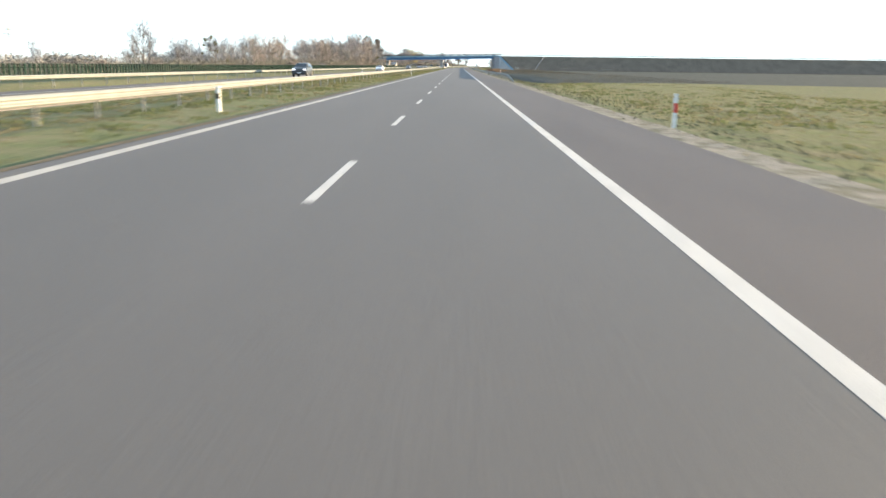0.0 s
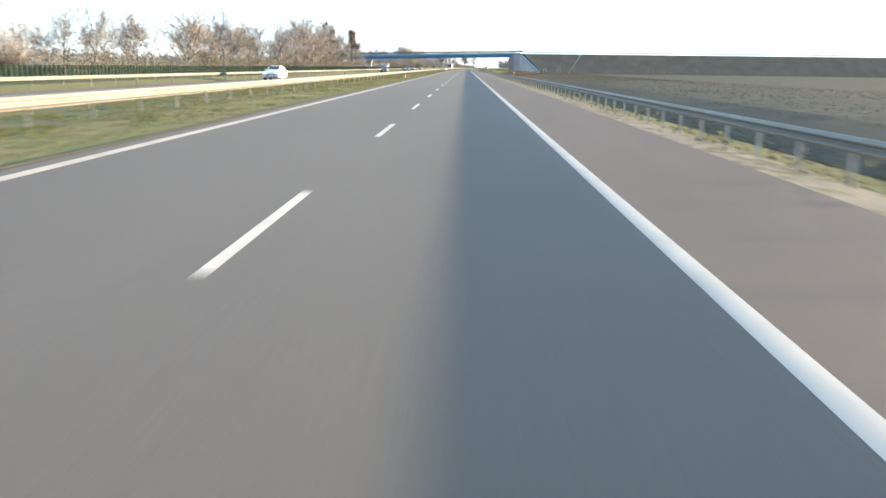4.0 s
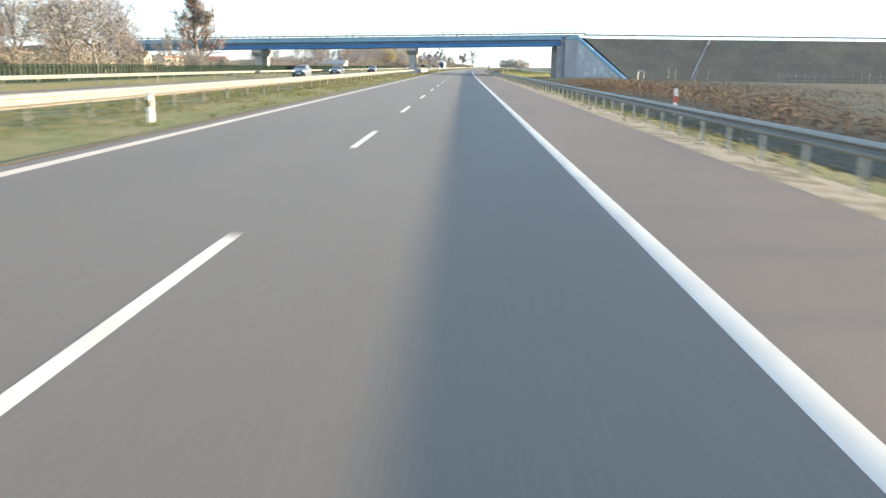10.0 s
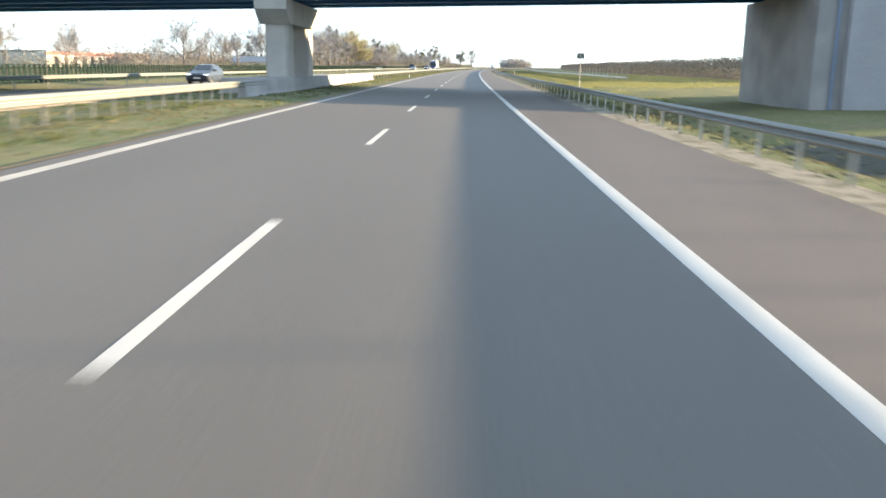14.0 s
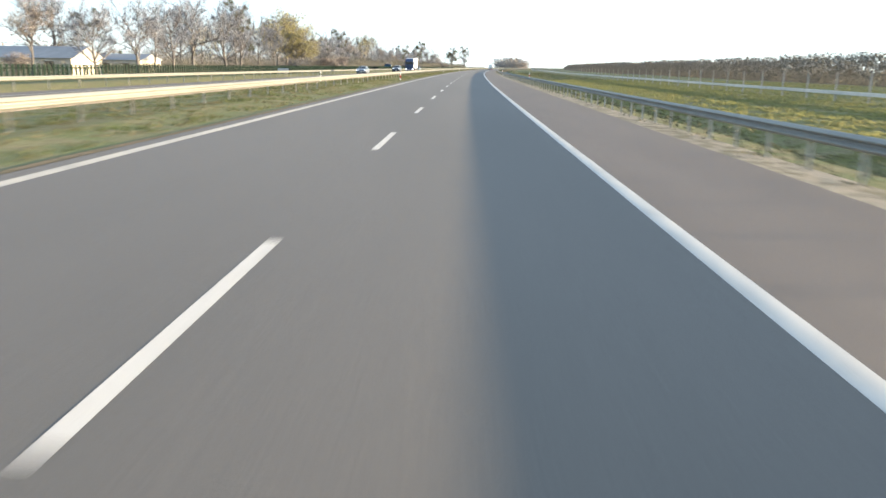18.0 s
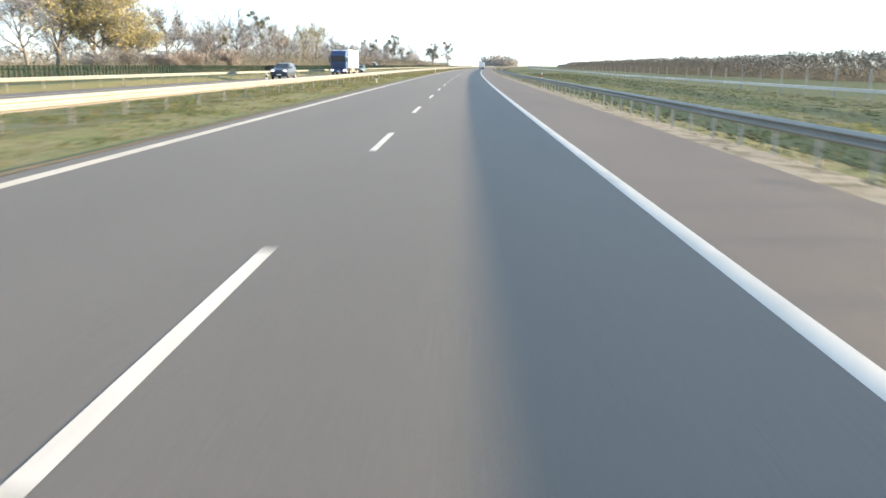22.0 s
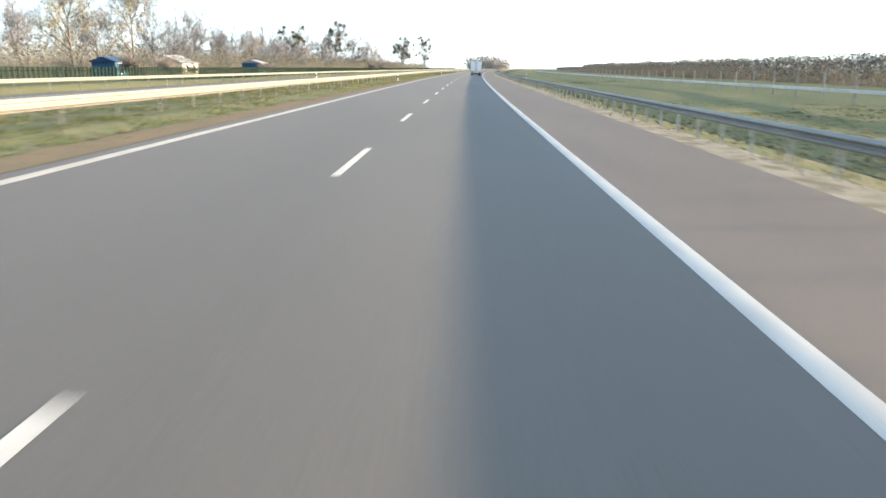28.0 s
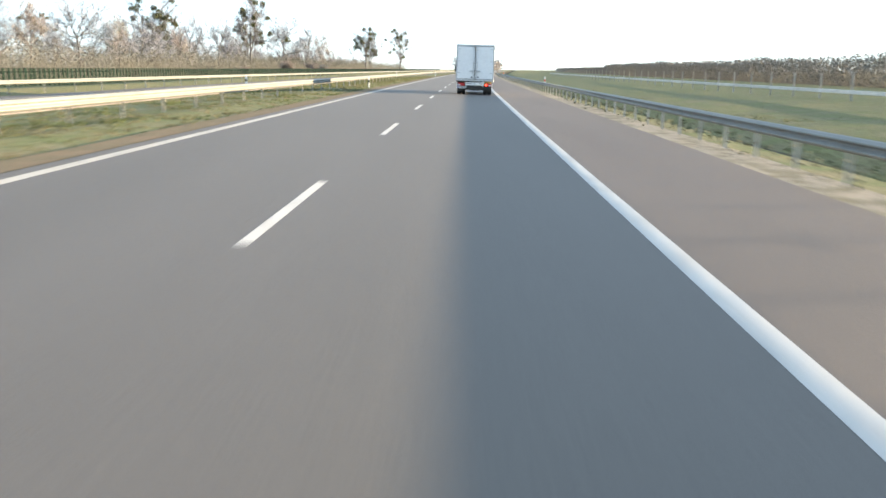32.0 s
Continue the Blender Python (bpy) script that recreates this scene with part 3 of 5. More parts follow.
# concrete safety barrier round the median pier
bar_ = thing("concrete_barrier", "pale concrete safety barrier shielding the bridge pier in the median", "barrier", road_pose(-7.15, 459.0, -0.05))
PROF = [(-0.30, -0.2), (-0.30, 0.08), (-0.16, 0.34), (-0.09, 0.86), (0.09, 0.86), (0.16, 0.34), (0.30, 0.08), (0.30, -0.2)]
inv_ = bar_.matrix_basis.inverted()
for k in range(23):
    s = 459 + 2 * k
    wide = 1.25 if 464 < s < 486 else 0.0
    prof = [(u - (2 * wide if u < 0 else 0), w) for u, w in PROF]
    part("barrier_block", Shape().prism(prof, 0.006, 1.994, "y").mesh("barrier_block", DARK_CONCRETE), bar_, inv_ @ road_pose(-7.15, s, -0.05))


# ---- trees ----
class Limbs:
    """Collects tapered limbs; each is a short run of rings."""

    def __init__(self):
        self.v, self.f = [], []

    def limb(self, pts, radii, sides):
        o = len(self.v)
        for k, (p, r) in enumerate(zip(pts, radii)):
            d = (pts[min(k + 1, len(pts) - 1)] - pts[max(k - 1, 0)]).normalized()
            u = d.cross(Vector((0.31, 0.87, 0.39))).normalized()
            w = d.cross(u)
            for j in range(sides):
                a = 2 * math.pi * j / sides
                self.v.append(p + (u * math.cos(a) + w * math.sin(a)) * r)
        for k in range(len(pts) - 1):
            for j in range(sides):
                self.f.append((o + k * sides + j, o + k * sides + (j + 1) % sides, o + (k + 1) * sides + (j + 1) % sides, o + (k + 1) * sides + j))

    def blade(self, a, b, w, rng):
        """A finest twig: one thin tapered face."""
        u = (b - a).cross(Vector((rng.gauss(0, 1), rng.gauss(0, 1), rng.gauss(0, 1)))).normalized() * w
        o = len(self.v)
        self.v += [a - u, a + u, b]
        self.f.append((o, o + 1, o + 2))


def wander(rng, start, way, length, n, bend, lift):
    pts, p, d = [start], start.copy(), way.normalized()
    for k in range(n):
        d = (d + Vector((rng.gauss(0, bend), rng.gauss(0, bend), rng.gauss(0, bend) + lift))).normalized()
        p = p + d * (length / n)
        pts.append(p.copy())
    return pts


def leaf_cloud(rng, spots, size, count, spread):
    """Small crossed leaf blades scattered round spots."""
    v, f = [], []
    for p in spots:
        for _ in range(count):
            c = p + Vector((rng.gauss(0, spread), rng.gauss(0, spread), rng.gauss(0, spread * 0.8)))
            a = Vector((rng.gauss(0, 1), rng.gauss(0, 1), rng.gauss(0, 1))).normalized()
            b = a.cross(Vector((rng.gauss(0, 1), rng.gauss(0, 1), rng.gauss(0, 1)))).normalized()
            s = size * rng.uniform(0.6, 1.3)
            o = len(v)
            v += [c - a * s, c + b * s * 0.5, c + a * s, c - b * s * 0.5]
            f.append((o, o + 1, o + 2, o + 3))
    return v, f


def make_tree(seed, form, twig_mat, leaf_mat=None, leaf_count=0, mistletoe=0):
    """A ten-metre tree: trunk and limbs, a crown of fine twigs, and leaves or mistletoe where it has them. Returns its meshes."""
    rng = random.Random(seed)
    wood, fine, tips, knots = Limbs(), Limbs(), [], []
    narrow = form == "poplar"
    bushy = form == "bush"
    trunk_n = 7
    top = 10.4 if narrow else 6.2 if form == "tall" else 4.6 if form == "broad" else 2.0
    trunk = wander(rng, Vector((0, 0, -0.3)), Vector((rng.gauss(0, 0.05), rng.gauss(0, 0.05), 1)), top, trunk_n, 0.05, 0.03)
    r0 = 0.20 if form != "bush" else 0.10
    wood.limb(trunk, [r0 * (1.35 if k == 0 else 1.0) * (1 - 0.72 * k / trunk_n) for k in range(trunk_n + 1)], 7)
    n_limb = 34 if narrow else 11 if form == "tall" else 12 if form == "broad" else 12
    for i in range(n_limb):
        t = rng.uniform(0.08, 0.92) if narrow else rng.uniform(0.30, 1.0) if not bushy else rng.uniform(0.0, 1.0)
        if i < 3 and not narrow:
            t = 1.0
        k = min(int(t * trunk_n), trunk_n - 1)
        p = trunk[k].lerp(trunk[k + 1], t * trunk_n - k)
        a = i * 2.4 + rng.uniform(-0.5, 0.5)
        up = 1.15 + 1.9 * t if narrow else rng.uniform(0.45, 1.5) if form == "tall" else rng.uniform(0.25, 1.1) if form == "broad" else rng.uniform(0.3, 1.8)
        if t == 1.0:
            up += 1.0
        way = Vector((math.cos(a), math.sin(a), up))
        length = (5.0 * (1.02 - t) ** 0.6 * rng.uniform(0.55, 1.0)) if narrow else rng.uniform(3.0, 5.0) * (1.25 - 0.45 * t) if not bushy else rng.uniform(1.6, 3.2)
        if t == 1.0 and not narrow:
            length *= 1.15
        limb = wander(rng, p, way, length, 5, 0.06 if narrow else 0.13, 0.20 if narrow else 0.06)
        slim = 0.72 * (1.25 - t) if narrow else 1.0
        lr = r0 * (0.34 if narrow else 0.50) * (1.1 - 0.55 * t)
        wood.limb(limb, [lr * (1 - 0.75 * j / 5) for j in range(6)], 5)
        for b in range(9 if narrow else 8):
            tb = rng.uniform(0.02, 1.0) if narrow else rng.uniform(0.25, 1.0)
            kb = min(int(tb * 5), 4)
            pb = limb[kb].lerp(limb[kb + 1], tb * 5 - kb)
            d = (limb[kb + 1] - limb[kb]).normalized()
            side = d.cross(Vector((rng.gauss(0, 1), rng.gauss(0, 1), rng.gauss(0, 1)))).normalized()
            br = wander(rng, pb, d * (1.6 if narrow else 0.8) + side * (0.8 if narrow else 0.9) + Vector((0, 0, 0.25)), rng.uniform(0.9, 1.9) * slim, 3, 0.16, 0.05)
            wood.limb(br, [0.026, 0.020, 0.014, 0.008] if narrow else [0.042, 0.032, 0.022, 0.012], 3)
            knots.append(br[-1])
            for c in range(5 if narrow or bushy else 6):
                tc = rng.uniform(0.15, 1.0)
                kc = min(int(tc * 3), 2)
                pc = br[kc].lerp(br[kc + 1], tc * 3 - kc)
                dc = (br[kc + 1] - br[kc]).normalized()
                sc = dc.cross(Vector((rng.gauss(0, 1), rng.gauss(0, 1), rng.gauss(0, 1)))).normalized()
                tw = wander(rng, pc, dc + sc * rng.uniform(0.5, 1.1) + Vector((0, 0, 0.15)), rng.uniform(0.5, 1.0) * slim, 2, 0.2, 0.05)
                fine.blade(tw[0], tw[1], 0.026, rng)
                fine.blade(tw[1], tw[2], 0.020, rng)
                tips.append(tw[-1])
                for e in range(9 if narrow or bushy else 5):
                    pe = tw[rng.randint(0, 1)].lerp(tw[2], rng.random())
                    we = (dc + Vector((rng.gauss(0, 0.9), rng.gauss(0, 0.9), rng.gauss(0.2, 0.8)))).normalized()
                    fine.blade(pe, pe + we * rng.uniform(0.40, 1.05) * slim, 0.020 if bushy else 0.016 if narrow else 0.0125, rng)
    high = max(p.z for p in fine.v)
    out = {"high": high, "trunk": mesh("trunk", wood.v, wood.f, BARK, smooth=True), "crown": mesh("crown", fine.v, fine.f, twig_mat)}
    if leaf_count:
        spots = [p for p in tips if rng.random() < 0.75]
        v, f = leaf_cloud(rng, spots, 0.085 if leaf_count < 10 else 0.12, leaf_count, 0.26 if leaf_count < 10 else 0.34)
        out["foliage"] = mesh("foliage", v, f, leaf_mat)
    if mistletoe:
        v, f = [], []
        for p in rng.sample(knots, mistletoe):
            rad = rng.uniform(0.30, 0.55)
            spots = []
            for _ in range(26):
                q = Vector((rng.gauss(0, 1), rng.gauss(0, 1), rng.gauss(0, 1))).normalized() * rad * rng.uniform(0.3, 1.0)
                spots.append(p + q)
            a, b = leaf_cloud(rng, spots, 0.11, 7, 0.08)
            o = len(v)
            v += a
            f += [tuple(o + j for j in q) for q in b]
        out["mistletoe"] = mesh("mistletoe", v, f, MISTLETOE)
    return out


KINDS = {}
for key, args, label in (
        ("B1", (11, "broad", TWIG), "broad bare grey-brown deciduous tree behind the green fence"),
        ("B2", (12, "broad", TWIG), "broad bare grey-brown deciduous tree behind the green fence"),
        ("b1", (21, "tall", TWIG), "slender bare deciduous tree with fine brown twigs"),
        ("b2", (22, "tall", TWIG), "slender bare deciduous tree with fine brown twigs"),
        ("b3", (23, "tall", TWIG, BROWN_LEAF, 1), "nearly bare tree with a few withered brown leaves"),
        ("r1", (31, "broad", RUST_TWIG, BROWN_LEAF, 3), "russet autumn tree with withered leaves"),
        ("r2", (32, "tall", RUST_TWIG, BROWN_LEAF, 2), "russet autumn tree with withered leaves"),
        ("g1", (41, "broad", TWIG, GREEN_LEAF, 5), "tree with dull green leaves still on its crown"),
        ("y1", (51, "broad", TWIG, YELLOW_LEAF, 13), "autumn tree with yellow leaves"),
        ("y3", (53, "tall", TWIG, YELLOW_LEAF, 9), "tall autumn tree with yellow-green leaves along its branches"),
        ("y2", (52, "tall", TWIG, YELLOW_LEAF, 5), "autumn tree with thinning yellow leaves"),
        ("m1", (61, "tall", TWIG, None, 0, 15), "bare tree hung with dark balls of mistletoe"),
        ("m2", (62, "broad", TWIG, None, 0, 26), "bare tree crowded with dark balls of mistletoe"),
        ("p1", (71, "poplar", RUST_TWIG, BROWN_LEAF, 1), "tall narrow poplar with upright bare branches"),
        ("s1", (81, "bush", RUST_TWIG, BROWN_LEAF, 2), "brown leafless roadside shrub"),
        ("s2", (82, "bush", TWIG, YELLOW_LEAF, 3), "shrub with yellow autumn leaves")):
    KINDS[key] = (make_tree(*args), label)
tree_rng = random.Random(5)


def bush_kind(key):
    return key[0] == "s"


def plant(key, s, lat, height, wide=1.0):
    meshes, label = KINDS[key]
    k = height * (1.0 if bush_kind(key) else 1.36) / meshes["high"]
    bush = key[0] == "s"
    if s < 250 and not bush:
        k *= 0.88
    if s > 600 and not bush:
        k *= 1.10
    at = road_pose(lat, s, ground_z(lat) - 0.05) @ pose(0, 0, 0, 0, 0, tree_rng.uniform(0, 360))
    t = thing("shrub" if bush else "poplar_tree" if key[0] == "p" else "tree", label, "shrub" if bush else "tree", at, group="roadside shrubs" if bush else "roadside trees")
    for name, data in meshes.items():
        if name != "high":
            part(name, data, t, Matrix.Diagonal((k * wide, k * wide, k, 1)))
    return t


# stretch before the bridge: key, metres along, metres from the dashes, height
for row in (("b2", 79, -38, 3.4), ("s1", 88, -37, 1.8), ("b1", 105.5, -38, 6.4), ("s1", 96, -39, 2.2), ("s1", 113, -39, 2.4), ("B1", 119, -38, 4.8), ("b2", 127, -40, 5.2), ("m1", 135, -38, 5.2), ("B2", 141, -39, 5.4), ("B1", 147, -39, 5.8),
            ("b1", 154, -38, 6.0), ("r1", 161, -38, 6.6), ("r1", 168, -39, 6.9), ("r2", 177, -38, 6.6), ("r1", 187, -38, 7.2), ("r1", 196, -40, 7.0)):
    plant(*row)
for row in (("b1", 206, -38, 6.8), ("b3", 215, -39, 7.0), ("B2", 225, -38, 7.2), ("r2", 233, -42, 7.4), ("r1", 242, -38, 8.2), ("r2", 252, -40, 7.6), ("b2", 262, -38, 8.6), ("r1", 271, -38, 7.4), ("b1", 277, -41, 7.2),
            ("g1", 285, -38, 7.4), ("b2", 294, -43, 8.2), ("B2", 305, -38, 9.0), ("r1", 316, -38, 7.4), ("b2", 328, -40, 10.4), ("r2", 336, -37, 8.0), ("r1", 346, -38, 10.4), ("B1", 355, -38, 11.0), ("b1", 351, -43, 12.0), ("r2", 341, -41, 11.0)):
    plant(*row)
for row in (("r1", 424, -56, 9.0), ("r2", 430, -67, 8.6), ("g1", 458, -51, 7.0), ("r1", 458, -70, 8.4), ("B2", 460, -60, 8.4), ("b1", 436, -52, 8.4)):
    plant(*row)
for row in (("b2", 362, -39, 10.2), ("m1", 371, -38, 10.8), ("g1", 381, -38, 8.6), ("g1", 391, -38, 9.4), ("B1", 399, -39, 9.0), ("b1", 408, -47, 8.4), ("r1", 417, -44, 6.4), ("p1", 440, -41, 11.2, 1.75), ("s1", 437, -40, 3.6, 1.0), ("s1", 444, -43, 3.2, 1.0), ("s2", 430, -38, 4.2), ("s2", 452, -40, 3.4),
            ("B2", 470, -78, 7.0), ("r1", 482, -70, 6.0), ("s1", 500, -60, 3.4)):
    plant(*row)
# stretch past the bridge
for row in (("r2", 522, -52, 5.6), ("b2", 534, -50, 6.0), ("r1", 545, -56, 6.2), ("b1", 575, -54, 6.4), ("r1", 590, -52, 5.8), ("b3", 601, -50, 6.0), ("r2", 622, -55, 6.6), ("B1", 560, -44, 8.4), ("b1", 612, -50, 7.0), ("s1", 630, -44, 3.0), ("r2", 640, -48, 7.0), ("B2", 652, -46, 7.6), ("B1", 665, -46, 8.8), ("b2", 673, -47, 8.0), ("B2", 682, -47, 9.6), ("B1", 694, -48, 11.6), ("y2", 705, -50, 7.4),
            ("B2", 717, -49, 11.6), ("m1", 730, -50, 11.0), ("b1", 741, -54, 9.6), ("B1", 752, -52, 10.4), ("b2", 768, -52, 10.8), ("y1", 779, -54, 11.8), ("y1", 792, -55, 12.8), ("y1", 785, -51, 8.6, 1.3), ("y1", 797, -52, 7.0, 1.2), ("s2", 781, -49, 4.6, 1.5), ("s2", 790, -49, 4.8, 1.5), ("b3", 806, -57, 10.4), ("r1", 817, -60, 9.0)):
    plant(*row)
for row in (("B2", 827, -57, 11.0), ("r2", 841, -60, 8.6), ("b1", 854, -59, 8.6), ("m2", 867, -60, 8.8), ("B1", 884, -60, 12.8), ("b2", 900, -62, 10.4), ("m1", 916, -62, 12.2), ("b3", 931, -64, 11.2), ("r2", 946, -64, 11.0),
            ("b1", 960, -66, 8.6), ("b2", 972, -64, 9.2), ("y3", 990, -65, 12.4), ("B2", 1003, -67, 11.0), ("y3", 1018, -66, 13.8), ("s2", 1000, -58, 5.2, 1.4), ("s2", 1006, -60, 4.8, 1.4), ("s2", 970, -57, 3.6, 1.2), ("b1", 1031, -68, 11.0), ("B1", 1044, -66, 10.8), ("b3", 1056, -67, 11.4)):
    plant(*row)
for row in (("b2", 1070, -66, 9.2), ("b1", 1080, -68, 10.0), ("B2", 1090, -66, 10.4), ("r2", 1103, -67, 9.0), ("B1", 1118, -66, 11.2), ("r1", 1134, -66, 8.4), ("m2", 1152, -66, 13.8), ("b1", 1172, -66, 10.6), ("B2", 1188, -64, 10.8),
            ("m1", 1204, -60, 14.8), ("m2", 1216, -64, 13.6), ("B1", 1232, -58, 13.4), ("b2", 1250, -56, 11.4), ("r1", 1272, -54, 10.2), ("m2", 1330, -48, 15.6), ("b3", 1370, -52, 11.0), ("m1", 1430, -46, 16.0), ("b1", 1480, -52, 10.0)):
    plant(*row)
# a second, looser row behind
for k in range(20):
    s = 122 + k * 15.5 + tree_rng.uniform(-4, 4)
    plant(tree_rng.choice(("b1", "b2", "b3", "B1", "B2", "r1", "r2", "r2")), s, tree_rng.uniform(-56, -44), (5.0 + 0.023 * (s - 122)) * tree_rng.uniform(0.78, 1.0))
for k in range(24):
    s = 640 + k * 30 + tree_rng.uniform(-5, 5)
    plant(tree_rng.choice(("b1", "b2", "b3", "B1", "B2", "r1", "r2", "y2", "m1")), s, -64 - (s - 640) * 0.045 + tree_rng.uniform(-9, 5), tree_rng.uniform(8, 11.5))
for k in range(24):
    s = 826 + k * 21 + tree_rng.uniform(-6, 6)
    if not 925 < s < 1030:
        plant(tree_rng.choice(("b1", "b2", "b3", "B1", "B2", "r2")), s, -52 + tree_rng.uniform(-3, 3) - 8 * smooth_step(860, 1000, s), tree_rng.uniform(5.0, 8.0), 1.1)
for k in range(26):
    s = tree_rng.choice((tree_rng.uniform(325, 378), tree_rng.uniform(250, 420), tree_rng.uniform(765, 830)))
    plant("s1", s, tree_rng.uniform(-43, -36) - (6 if s > 600 else 0), tree_rng.uniform(3.2, 5.4), 1.15)
# yellowing shrubs along the fence
for k in range(26):
    s = tree_rng.choice((tree_rng.uniform(120, 430), tree_rng.uniform(640, 1300)))
    plant(tree_rng.choice(("s1", "s1", "s2")), s, tree_rng.uniform(-39, -33.5), tree_rng.uniform(1.8, 3.4), 1.2)


def thicket(name, label, runs, mats, seed, density, size, category="thicket"):
    """Undergrowth nobody could count: twigs and small leaves in long uneven belts. runs: (s0, s1, lat0, lat1, height)."""
    rng = random.Random(seed)
    v, f, mi = [], [], []
    for s0, s1, l0, l1, h in runs:
        for _ in range(int((s1 - s0) * density)):
            s, lat = rng.uniform(s0, s1), rng.uniform(l0, l1)
            hh = h * (0.72 + (0.10 if category == "hedge" else 0.38) * noise.noise((s * 0.09, lat * 0.2, seed)) + rng.uniform(-0.12, 0.10))
            base = road_point(lat, s, ground_z(lat) - 0.05)
            if rng.random() < 0.35:       # a leaning stem of three faces
                d = Vector((rng.gauss(0, 0.35), rng.gauss(0, 0.35), 1)).normalized()
                a, b = base, base + d * hh * rng.uniform(0.8, 1.05)
                w = 0.018 * size
                o = len(v)
                v += [a + Vector((w, 0, 0)), a + Vector((-w * 0.5, w * 0.87, 0)), a + Vector((-w * 0.5, -w * 0.87, 0)), b]
                f += [(o, o + 1, o + 3), (o + 1, o + 2, o + 3), (o + 2, o, o + 3)]
                mi += [0, 0, 0]
            else:                         # a spray of blades
                z = hh * math.sqrt(rng.random())
                for _k in range(4):
                    c = base + Vector((rng.gauss(0, 0.25), rng.gauss(0, 0.25), z + rng.gauss(0, 0.12)))
                    a = Vector((rng.gauss(0, 1), rng.gauss(0, 1), rng.gauss(0, 1))).normalized()
                    b = a.cross(Vector((rng.gauss(0, 1), rng.gauss(0, 1), rng.gauss(0, 1)))).normalized()
                    k = 0.13 * size * rng.uniform(0.6, 1.4)
                    o = len(v)
                    v += [c - a * k, c + b * k * 0.7, c + a * k]
                    f.append((o, o + 1, o + 2))
                    mi.append(1)
    ob = new(name, mesh(name, v, f, mats, mi))
    return tagged(ob, label, category, kind="stuff")


DEAD_STALK = material("grey_dead_stalks", (0.128, 0.130, 0.118), 0.95, (0.160, 0.152, 0.130), 0.12, 0.3, 8, spec=0.05)
# paler and greyer than DEAD_STALK, to put the hazy look into the colour
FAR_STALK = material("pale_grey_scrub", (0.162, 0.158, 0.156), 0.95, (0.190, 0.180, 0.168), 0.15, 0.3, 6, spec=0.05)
DARK_STALK = material("dark_dead_stalks", (0.068, 0.066, 0.054), 0.95, (0.088, 0.078, 0.062), 0.3, 0.3, 8, spec=0.05)
thicket("undergrowth", "brown leafless undergrowth behind the green fence", [(110, 160, -42, -36, 2.4), (160, 240, -42, -35, 3.0), (240, 425, -43, -35, 3.6), (560, 770, -84, -77, 4.6), (600, 770, -55, -51, 2.7), (770, 830, -55, -44, 3.0), (830, 1500, -58, -50, 6.0)], [DEAD_STALK, DEAD_STALK], 3, 72, 0.85)
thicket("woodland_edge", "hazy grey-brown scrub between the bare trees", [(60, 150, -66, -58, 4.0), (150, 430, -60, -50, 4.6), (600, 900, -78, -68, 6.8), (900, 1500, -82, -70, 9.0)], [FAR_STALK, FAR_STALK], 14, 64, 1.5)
thicket("hedge", "long dark clipped orchard hedge beyond the post fence", [(560, 1400, 60, 64, 6.2), (1400, 1900, 60, 64, 4.6)], [HEDGE_LEAF, HEDGE_LEAF], 4, 84, 1.6, "hedge")
thicket("dark_scrub", "low dark scrub below the bridge embankment", [(112, 330, 17, 40, 0.3), (330, 452, 11, 40, 0.5)], [DARK_STALK, DARK_STALK], 6, 70, 0.45)
REED = material("withered_reeds", (0.120, 0.086, 0.066), 0.95, (0.150, 0.118, 0.090), 0.4, 0.3, 8, spec=0.05)
thicket("reeds", "withered red-brown reeds in the wet ground beyond the guardrail", [(316, 350, 13.5, 18, 1.0), (350, 425, 15, 22, 1.1)], [REED, REED], 21, 70, 0.55, "reeds")
thicket("verge_weeds", "dry weeds and grass tufts along the guardrail", [(-20, 70, 7.5, 9.0, 0.20), (70, 520, 7.45, 8.9, 0.22), (520, 1300, 7.45, 8.9, 0.20)], [material("straw", (0.12, 0.108, 0.075), 0.95, (0.09, 0.085, 0.056), 2, 0.2, 10), material("verge_blades", (0.085, 0.088, 0.050), 0.95, (0.065, 0.070, 0.038), 1.5, 0.3, 9)],
        8, 10, 0.50, "weeds")


def grass_blades(name, label, runs, seed, mats, wide=0.035):
    """Tufts of grass blades, many to a metre."""
    rng = random.Random(seed)
    v, f, mi = [], [], []
    for s0, s1, l0, l1, h, dens in runs:
        for _ in range(int((s1 - s0) * dens)):
            s, lat = rng.uniform(s0, s1), rng.uniform(l0, l1)
            patch = noise.noise((s * 0.35, lat * 0.8, 7.0))
            if patch < -0.25:
                continue
            base = road_point(lat, s, ground_z(lat, s) - 0.02)
            hh = h * (0.6 + 0.7 * max(patch, 0)) * rng.uniform(0.6, 1.3)
            for _k in range(3):
                d = Vector((rng.gauss(0, 0.5), rng.gauss(0, 0.5), 1)).normalized() * hh
                w = Vector((rng.gauss(0, 1), rng.gauss(0, 1), 0)).normalized() * wide
                p = base + Vector((rng.gauss(0, 0.07), rng.gauss(0, 0.07), 0))
                o = len(v)
                v += [p - w, p + w, p + d]
                f.append((o, o + 1, o + 2))
                mi.append(0 if patch + rng.gauss(0, 0.12) > 0.05 else 1)
    return tagged(new(name, mesh(name, v, f, mats, mi)), label, "grass", kind="stuff")


